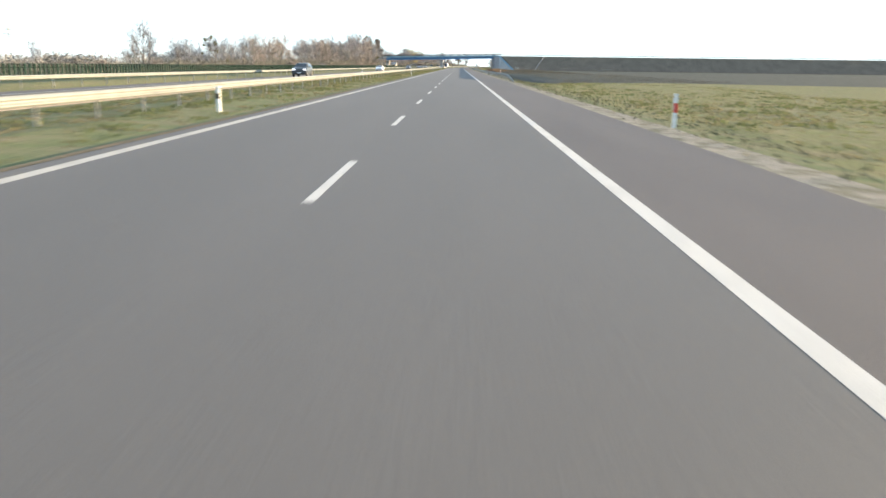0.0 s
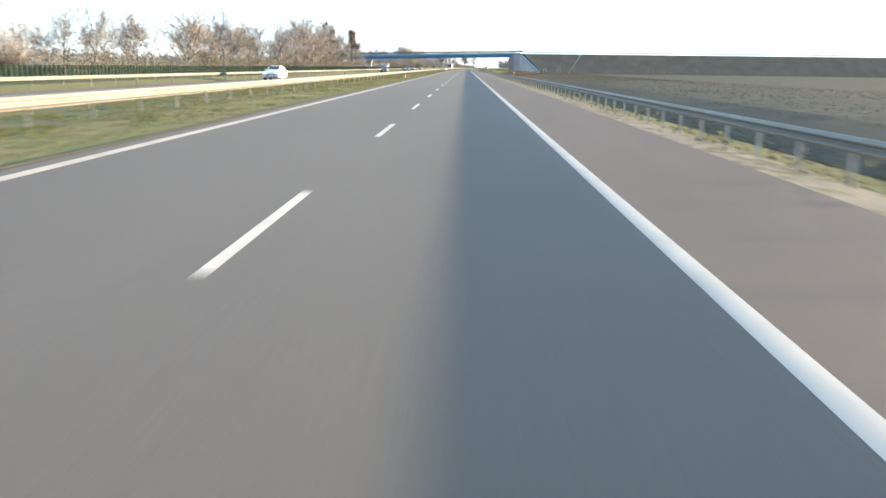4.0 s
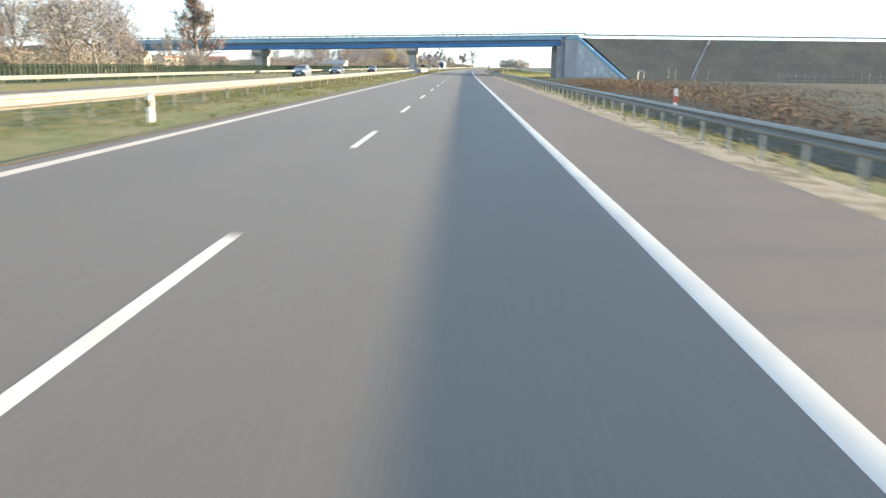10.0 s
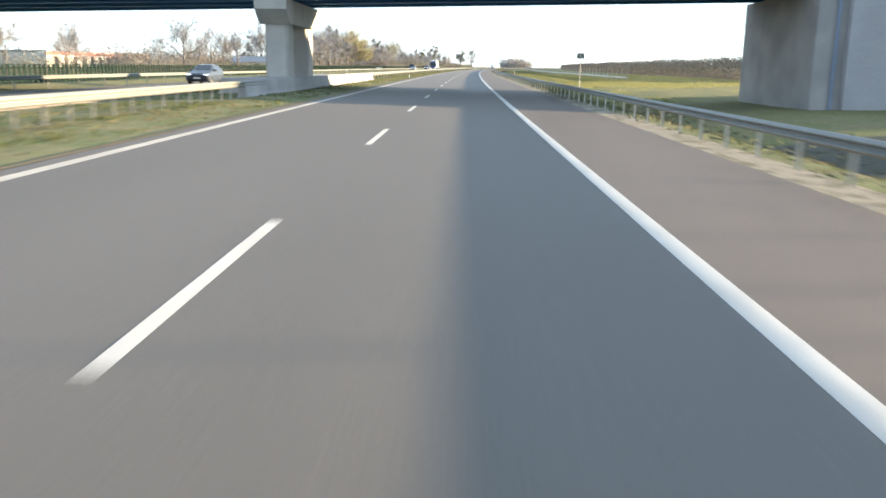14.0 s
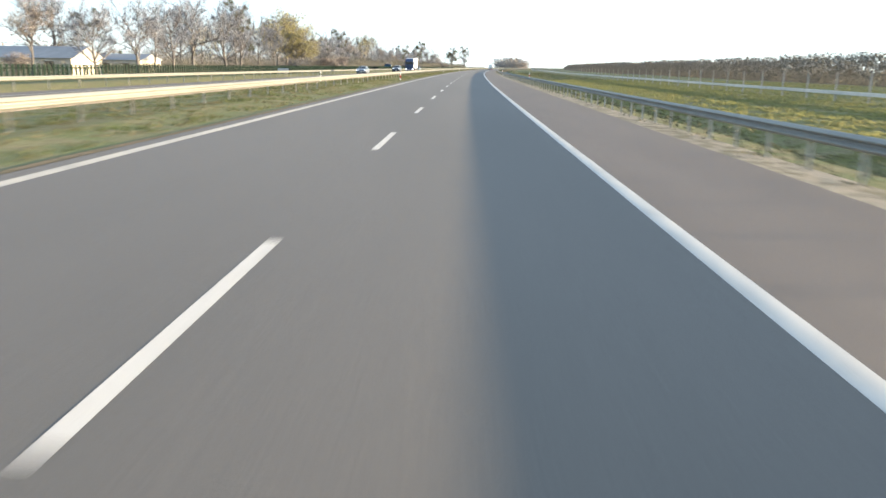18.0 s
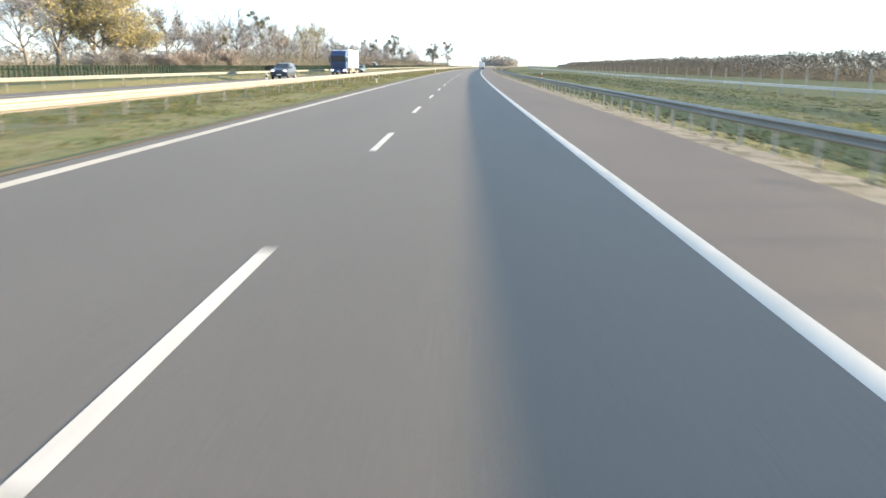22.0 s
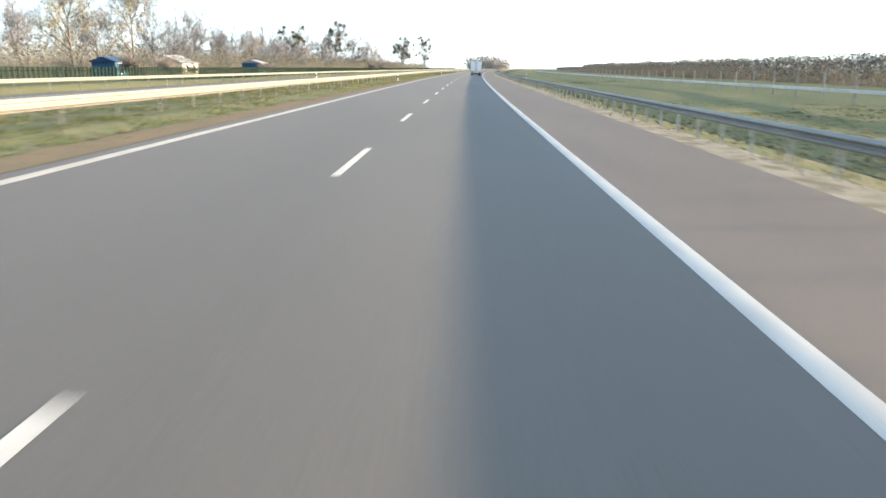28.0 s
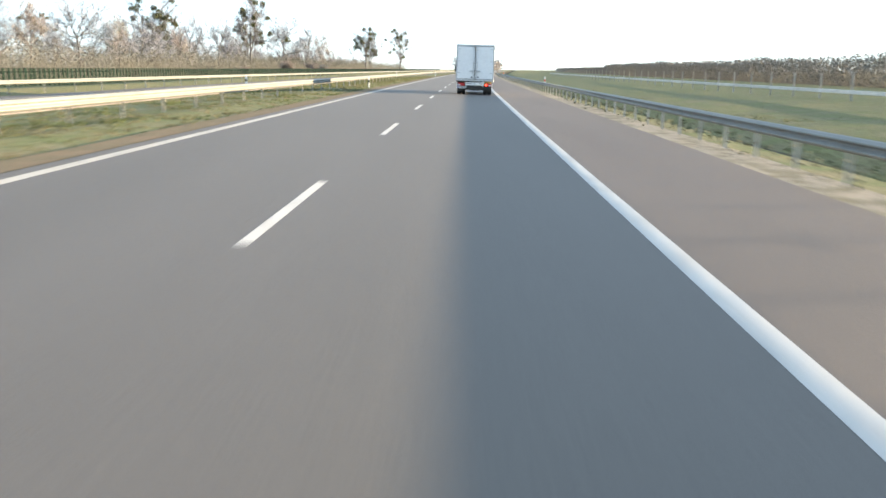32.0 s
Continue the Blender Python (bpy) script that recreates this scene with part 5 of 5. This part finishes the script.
DARK_BLUE = paint("dark_blue_grey_paint", (0.035, 0.045, 0.065))
GRAPHITE = paint("graphite_paint", (0.05, 0.055, 0.06))
SILVER = paint("silver_blue_paint", (0.10, 0.12, 0.15))
CAR_WHITE = paint("white_car_paint", (0.70, 0.71, 0.72))
GREEN_DARK = paint("dark_green_paint", (0.025, 0.05, 0.05))
for s, lat, form, colour, label in (
        (107, -18.3, "offroader", GRAPHITE, "dark grey off-roader with lit headlights on the far carriageway"),
        (212, -18.3, "hatchback", CAR_WHITE, "white hatchback on the far carriageway"),
        (331, -18.3, "estate", DARK_BLUE, "dark blue estate car on the far carriageway"),
        (411, -18.3, "hatchback", SILVER, "grey-blue hatchback on the far carriageway"),
        (440, -18.3, "estate", DARK_BLUE, "dark blue estate car on the far carriageway"),
        (490, -18.3, "hatchback", DARK_BLUE, "dark blue hatchback with lit headlights"),
        (698, -18.3, "estate", SILVER, "silver-blue saloon-like estate on the far carriageway"),
        (757.5, -18.3, "offroader", DARK_BLUE, "dark blue off-roader on the far carriageway"),
        (819, -18.3, "hatchback", GREEN_DARK, "dark green hatchback following the lorry")):
    car(form, colour, label, road_pose(lat, s, far_fall(lat) - 0.01))


def lorry(at):
    """A blue tractor unit with a white box trailer, facing -y; the cab's front at y = 0."""
    t = thing("lorry", "blue tractor unit with a plain white box trailer", "lorry", at)
    blue = paint("lorry_blue_paint", (0.014, 0.045, 0.125))
    cab = part("cab", Shape().box(-1.22, 1.22, 0.0, 2.2, 0.85, 3.1, 0, 0.12).add([(-1.15, 0.25, 3.05), (1.15, 0.25, 3.05), (1.1, 0.7, 3.75), (-1.1, 0.7, 3.75), (-1.15, 2.15, 3.05), (1.15, 2.15, 3.05), (1.1, 2.1, 3.85), (-1.1, 2.1, 3.85)],
                                                                               [(0, 1, 2, 3), (3, 2, 6, 7), (0, 3, 7, 4), (1, 5, 6, 2), (4, 7, 6, 5)]).mesh("cab", blue), t, label="blue lorry cab")
    part("windscreen", Shape().box(-1.08, 1.08, -0.015, 0.02, 2.05, 2.85, 0, 0.05).mesh("windscreen", CAR_GLASS), cab)
    part("sun_visor", Shape().box(-1.12, 1.12, -0.16, 0.02, 2.88, 3.05, 0, 0.03).mesh("sun_visor", blue), cab)
    part("grille", Shape().box(-0.85, 0.85, -0.02, 0.02, 1.15, 1.85, 0, 0.03).mesh("grille", blue), cab)
    for k in range(4):
        part("grille_bar", Shape().box(-0.8, 0.8, -0.04, -0.02, 1.2 + 0.16 * k, 1.25 + 0.16 * k, 0, 0.008).mesh("grille_bar", BLACK_PLASTIC), cab)
    part("bumper", Shape().box(-1.24, 1.24, -0.08, 0.35, 0.35, 0.88, 0, 0.06).mesh("bumper", blue), t)
    part("number_plate", Shape().box(-0.26, 0.26, -0.11, -0.08, 0.5, 0.62, 0, 0.004).mesh("number_plate", PLATE), t)
    for s in (-1, 1):
        a, b = sorted((s * 0.75, s * 1.18))
        part("headlight", Shape().box(a, b, -0.12, 0.0, 0.60, 0.82, 0, 0.04).mesh("headlight", HEADLAMP), t, label="lit headlight")
        a, b = sorted((s * 1.28, s * 1.52))
        part("mirror", Shape().box(a, b, 0.05, 0.2, 2.0, 2.7, 0, 0.04).mesh("mirror", blue), cab)
        part("side_window", mesh("side_window", [(s * 1.228, 0.25, 2.05), (s * 1.228, 1.3, 2.05), (s * 1.228, 1.3, 2.75), (s * 1.228, 0.35, 2.75)], [(0, 1, 2, 3)], CAR_GLASS), cab)
        for y in (1.3, 4.9, 10.6, 11.9, 13.2):
            wheel(t, s * 1.05, y, 0.50, 0.32)
        a, b = sorted((s * 1.15, s * 1.24))
        part("side_guard", Shape().box(a, b, 6.2, 9.6, 0.5, 0.62, 0, 0.01).box(a, b, 6.2, 9.6, 0.8, 0.92, 0, 0.01).mesh("side_guard", ALU), t)
    part("chassis", Shape().box(-0.45, 0.45, 1.8, 13.9, 0.75, 1.05).box(0.5, 1.1, 2.4, 3.6, 0.45, 1.0, 0, 0.08).box(-1.1, -0.5, 2.4, 3.6, 0.45, 1.0, 0, 0.08).mesh("chassis", CHASSIS), t, label="black chassis with fuel tanks")
    part("trailer", Shape().box(-1.26, 1.26, 2.9, 14.2, 1.12, 3.95, 0, 0.03).mesh("trailer", TRUCK_WHITE), t, label="plain white trailer box")
    part("trailer_rail", Shape().box(-1.275, 1.275, 2.88, 14.22, 1.06, 1.16, 0, 0.02).mesh("trailer_rail", ALU), t)
    part("wind_deflector", Shape().box(-1.2, -1.14, 2.2, 2.75, 1.2, 3.4, 0, 0.02).box(1.14, 1.2, 2.2, 2.75, 1.2, 3.4, 0, 0.02).mesh("wind_deflector", blue), cab)
    return t


lorry(road_pose(-19.2, 800.5, far_fall(-19.2) - 0.02))


# ---- distant things ----
def far_wood(label, runs, seed, mats):
    """Woods on the horizon: leaning stems and clumps of twigs too far off to count."""
    rng = random.Random(seed)
    v, f, mi = [], [], []
    for x0, x1, y0, y1, h, count in runs:
        for _ in range(count):
            c = Vector((rng.uniform(x0, x1), rng.uniform(y0, y1), -1.0))
            hh = h * (0.75 + 0.5 * noise.noise((c.x * 0.02, c.y * 0.02, seed))) * rng.uniform(0.7, 1.15)
            for _k in range(16):
                q = c + Vector((rng.gauss(0, hh * 0.25), rng.gauss(0, hh * 0.25), hh * rng.uniform(0.15, 1.0)))
                a = Vector((rng.gauss(0, 1), rng.gauss(0, 1), rng.gauss(0, 1))).normalized()
                b = a.cross(Vector((rng.gauss(0, 1), rng.gauss(0, 1), rng.gauss(0, 1)))).normalized()
                k = hh * rng.uniform(0.05, 0.10)
                o = len(v)
                v += [q - a * k, q + b * k * 0.6, q + a * k, q - b * k * 0.6]
                f.append((o, o + 1, o + 2, o + 3))
                mi.append(0 if rng.random() < 0.6 else 1)
            o = len(v)
            w = hh * 0.02
            v += [c + Vector((w, 0, 0)), c + Vector((-w, w, 0)), c + Vector((-w, -w, 0)), c + Vector((0, 0, hh * 0.9))]
            f += [(o, o + 1, o + 3), (o + 1, o + 2, o + 3), (o + 2, o, o + 3)]
            mi += [0, 0, 0]
    return tagged(new("far_woods", mesh("far_woods", v, f, mats, mi)), label, "woods", kind="stuff")


# distance haze is painted in: both far tones are paler than near twigs
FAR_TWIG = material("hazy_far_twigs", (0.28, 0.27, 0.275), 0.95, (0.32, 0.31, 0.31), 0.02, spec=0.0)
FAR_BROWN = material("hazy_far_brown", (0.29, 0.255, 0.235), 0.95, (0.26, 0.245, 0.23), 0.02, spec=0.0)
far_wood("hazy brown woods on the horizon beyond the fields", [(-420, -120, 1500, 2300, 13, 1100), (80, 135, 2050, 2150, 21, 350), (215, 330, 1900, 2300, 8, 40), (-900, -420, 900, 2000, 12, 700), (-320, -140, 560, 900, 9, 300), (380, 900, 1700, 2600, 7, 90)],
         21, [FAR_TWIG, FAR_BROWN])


def house(lat, s, width, depth, height, roof, wall_mat, roof_mat, label, turn=0.0, windows=3):
    h = thing("house", label, "house", road_pose(lat, s, ground_z(lat) - 0.1, turn))
    part("wall", Shape().box(-width / 2, width / 2, -depth / 2, depth / 2, 0, height).mesh("wall", wall_mat), h)
    w, d = width / 2 + 0.4, depth / 2 + 0.4
    part("roof", Shape().add([(-w, -d, height), (w, -d, height), (w, d, height), (-w, d, height), (-w, 0, height + roof), (w, 0, height + roof)], [(0, 1, 5, 4), (2, 3, 4, 5), (0, 4, 3), (1, 2, 5), (0, 3, 2, 1)]).mesh("roof", roof_mat), h, label="pitched roof")
    for face in (-1, 1):
        for k in range(windows):
            x = (k - (windows - 1) / 2) * width / (windows + 0.5)
            y = face * (depth / 2 + 0.02)
            win = part("window", Shape().box(x - 0.65, x + 0.65, min(y, y - face * 0.06), max(y, y - face * 0.06), height * 0.35, height * 0.35 + 1.3).mesh("window", CAR_GLASS), h)
            part("window_frame", Shape().box(x - 0.75, x + 0.75, y - 0.03, y + 0.03, height * 0.35 - 0.1, height * 0.35).box(x - 0.75, x + 0.75, y - 0.03, y + 0.03, height * 0.35 + 1.3, height * 0.35 + 1.4).mesh("window_frame", WHITE_PLASTIC), win)
    return h


PLASTER = material("pale_plaster", (0.62, 0.58, 0.52), 0.9, (0.54, 0.50, 0.45), 0.7, 0.05, 8)
RED_TILE = material("red_roof_tile", (0.30, 0.145, 0.10), 0.85, (0.25, 0.115, 0.08), 1.5, 0.15, 12)
GREY_TILE = material("grey_sheet_roof", (0.24, 0.25, 0.27), 0.6, (0.20, 0.21, 0.23), 1.0, 0.05, 10)
BLUE_SHEET = material("blue_sheet_metal", (0.035, 0.10, 0.20), 0.8, (0.03, 0.085, 0.165), 0.8, 0.05, 8, spec=0.2)
DARK_BLUE_SHEET = material("dark_blue_roof_sheet", (0.030, 0.070, 0.150), 0.85, (0.024, 0.056, 0.12), 0.8, 0.08, 8, spec=0.15)
house(-150, 781, 16, 10, 3.4, 3.0, PLASTER, RED_TILE, "pale house with a red tiled roof behind the trees", 10)
house(-96, 965, 9, 8, 3.0, 2.6, PLASTER, RED_TILE, "small house with an orange-red roof among trees", 30)
house(-60, 446, 6.0, 6.0, 2.5, 1.8, PLASTER, GREY_TILE, "small pale house with a grey gabled roof behind the fence", 35, 2)
house(-58, 660, 14, 9, 2.6, 1.6, PLASTER, GREY_TILE, "low grey-roofed workshop behind bare trees", 0, 3)
house(-70, 705, 20, 10, 2.8, 1.2, PLASTER, GREY_TILE, "low white service building behind bare trees", 0, 5)
house(-45, 1028, 4.4, 4.0, 2.5, 0.7, BLUE_SHEET, GREY_TILE, "blue sheet-metal shed behind the fence", 90, 1)
house(-47, 962, 3.4, 3.2, 2.3, 0.7, BLUE_SHEET, DARK_BLUE_SHEET, "blue sheet-metal shed behind the fence", 90, 1)
house(-56, 1010, 9, 7, 2.4, 1.6, PLASTER, GREY_TILE, "low pale house with a grey roof", 90, 2)


FASCIA_RED = material("weathered_red_sheet", (0.34, 0.11, 0.09), 0.7, (0.28, 0.09, 0.075), 0.8, 0.08, 8)


def hall(lat, s, length, depth, height, label):
    """A long commercial hall with a red band under its flat roof and a row of doors."""
    h = thing("commercial_hall", label, "hall", road_pose(lat, s, ground_z(lat) - 0.1, 90))
    part("wall", Shape().box(-length / 2, length / 2, -depth / 2, depth / 2, 0, height).mesh("wall", PLASTER), h)
    part("roof", Shape().box(-length / 2 - 0.5, length / 2 + 0.5, -depth / 2 - 0.5, depth / 2 + 0.5, height, height + 0.4).mesh("roof", GREY_TILE), h)
    for e in (-1, 1):
        part("fascia", Shape().box(-length / 2 - 0.4, length / 2 + 0.4, e * depth / 2 + e * 0.1 - 0.08, e * depth / 2 + e * 0.1 + 0.08, height - 1.3, height - 0.1).mesh("fascia", FASCIA_RED), h, label="red fascia band")
        for k in range(9):
            x = (k - 4) * length / 10
            part("door", Shape().box(x - 1.4, x + 1.4, e * depth / 2 - 0.05, e * depth / 2 + 0.05, 0, height - 1.8).mesh("door", CAR_GLASS), h)
    return h


hall(-165, 760, 70, 20, 6.0, "long white commercial hall with a red fascia")
hall(-125, 800, 40, 14, 4.2, "low white filling station building with a red fascia")


def pylon(x, y, height, label):
    """A lattice power pylon: four legs, rings of bracing and three cross-arms."""
    p = thing("power_pylon", label, "pylon", pose(x, y, -1.0))
    sh = Shape()
    legs = lambda z: 2.6 * (1 - 0.86 * z / height)
    zs = [height * k / 8 for k in range(9)]
    for a, b in zip(zs, zs[1:]):
        ra, rb = legs(a), legs(b)
        for i, (u, w) in enumerate(((1, 1), (-1, 1), (-1, -1), (1, -1))):
            u2, w2 = ((1, 1), (-1, 1), (-1, -1), (1, -1))[(i + 1) % 4]
            sh.tube((u * ra, w * ra, a), (u * rb, w * rb, b), 0.10, 0.10, 4, caps=False)
            sh.tube((u * ra, w * ra, a), (u2 * rb, w2 * rb, b), 0.06, 0.06, 3, caps=False)
    part("lattice_tower", sh.mesh("lattice_tower", POST_STEEL), p)
    for z, w in ((0.70, 6.0), (0.82, 4.8), (0.94, 3.6)):
        part("cross_arm", Shape().tube((-w, 0, height * z), (w, 0, height * z), 0.10, 0.10, 4).tube((-w, 0, height * z), (0, 0, height * z + 1.2), 0.07, 0.07, 3).tube((w, 0, height * z), (0, 0, height * z + 1.2), 0.07, 0.07, 3).mesh("cross_arm", POST_STEEL), p)


pylon(*road_point(-161, 1170).xy, 27, "grey lattice power pylon in the fields")
pylon(-215, 1400, 28, "grey lattice power pylon in the fields")
pylon(-330, 620, 26, "grey lattice power pylon in the fields")


# roadside sign seen from behind past the bridge, and a cabinet by the far carriageway
sg = thing("road_sign", "small grey road sign on a steel pole, seen from behind", "sign", road_pose(11.5, 497, -0.9))
part("pole", Shape().tube((0, 0, -0.3), (0, 0, 3.6), 0.04, 0.04, 8).mesh("pole", POST_STEEL), sg)
part("panel", Shape().box(-0.30, 0.30, -0.015, 0.015, 3.15, 3.6, 0, 0.01).mesh("panel", STEEL), sg)
cb = thing("roadside_sign_board", "pale grey board on two posts by the far carriageway", "sign", road_pose(-25.2, 665.5, -0.35))
for x in (-0.5, 0.5):
    part("post", Shape().tube((x, 0, -0.3), (x, 0, 1.25), 0.04, 0.04, 8).mesh("post", POST_STEEL), cb)
part("board", Shape().box(-0.78, 0.78, -0.07, -0.042, 0.62, 1.28, 0, 0.01).mesh("board", material("pale_grey_sheet", (0.46, 0.49, 0.54), 0.5, (0.40, 0.43, 0.48), 3, 0.05, 20)), cb)
for z in (0.78, 1.1):
    part("brace", Shape().box(-0.6, 0.6, -0.10, -0.07, z - 0.03, z + 0.03).mesh("brace", POST_STEEL), cb)
# white frame posts at the foot of the bridge bank
gf = thing("marker_frame", "pale grey pipe frame at the foot of the embankment", "frame", road_pose(32.4, 452, -1.0))
part("pipe_frame", Shape().tube((-0.5, 0, -0.2), (-0.5, 0, 2.1), 0.06, 0.06, 6).tube((0.5, 0, -0.2), (0.5, 0, 2.1), 0.06, 0.06, 6).tube((-0.5, 0, 2.1), (0.5, 0, 2.1), 0.06, 0.06, 6).mesh("pipe_frame", ALU), gf)

# pale stakes of a wire fence along the foot of the ramp, and loose stakes in the fallow ground before it
STAKE_WOOD = material("pale_stake_wood", (0.30, 0.27, 0.22), 0.9, (0.22, 0.20, 0.17), 3, 0.2, 20, vary=0.15)
STAKE = Shape().tube((0, 0, -0.4), (0.02, 0.01, 2.05), 0.065, 0.05, 7).mesh("stake", STAKE_WOOD)
sf = thing("stake_fence", "row of pale wooden stakes joined by wires below the embankment", "fence", road_pose(56.0, 453.0, -0.9))
sf_rng = random.Random(17)
for k in range(20):
    part("stake", STAKE, sf, pose(1.7 * k + sf_rng.uniform(-0.2, 0.2), 0.25 * k, 0.0, sf_rng.uniform(-4, 4), sf_rng.uniform(-5, 5), 0))
for z in (0.7, 1.4):
    part("wire", Shape().tube((0, 0, z), (32.3, 4.75, z), 0.012, 0.012, 4).mesh("wire", POST_STEEL), sf)
for lat, s, lean in ((36.9, 451.5, 2), (38.3, 452.0, -2), (43.9, 452.5, 3), (41.0, 450.0, 14)):
    st = thing("wooden_stake", "leaning pale wooden stake in fallow ground" if lean > 10 else "pale wooden stake standing in fallow ground", "stake", road_pose(lat, s, ground_z(lat) - 0.02) @ pose(0, 0, 0, 0, lean, 0), group="stakes in the fallow ground")
    part("shaft", STAKE, st)
    part("tip", Shape().tube((0.02, 0.01, 2.05), (0.02, 0.01, 2.10), 0.05, 0.02, 7).mesh("tip", STAKE_WOOD), st)
thicket("dry_weeds", "rusty brown dry weeds in the fallow ground", [(384, 408, 15, 26, 0.45)], [material("rusty_stalks", (0.12, 0.088, 0.066), 0.95, (0.095, 0.072, 0.056), 0.4, 0.3, 8, spec=0.05)] * 2, 31, 60, 0.5, "weeds")
# concrete drain chute down the near face of the embankment
chute = thing("drain_chute", "pale concrete drain chute running down the embankment", "drain", road_pose(0, B_S))
for k in range(14):
    t0, t1 = k / 14, (k + 1) / 14
    p, q = [Vector((41.8 + 6.5 * t, -18.1 + 12.4 * t, -1.15 + 8.1 * t)) for t in (t0 + 0.004, t1)]
    w = Vector((0.20, 0, 0))
    up = Vector((0, -0.18, 0.22))
    v = [c + o for c in (p, q) for o in (-w, -w + up, -w * 0.72 + up, -w * 0.6 + up * 0.3, w * 0.6 + up * 0.3, w * 0.72 + up, w + up, w)]
    part("chute_block", mesh("chute_block", v, [(i, i + 1, i + 9, i + 8) for i in range(7)] + [(7, 6, 5, 4, 3, 2, 1, 0), (8, 9, 10, 11, 12, 13, 14, 15)], DARK_CONCRETE), chute)
# asphalt of the road that crosses the bridge
ramp_road = thing("bridge_road", "narrow asphalt road crossing the bridge", "road", road_pose(0, B_S), kind="structure",
                  data=mesh("bridge_road", [(x, y, deck_z(min(max(x, -64), 22)) + 1.43) for x in (-68, -40, -10, 22, 26) for y in (-5.0, 5.0)], [(2 * k, 2 * k + 2, 2 * k + 3, 2 * k + 1) for k in range(4)], OLD_ASPHALT))
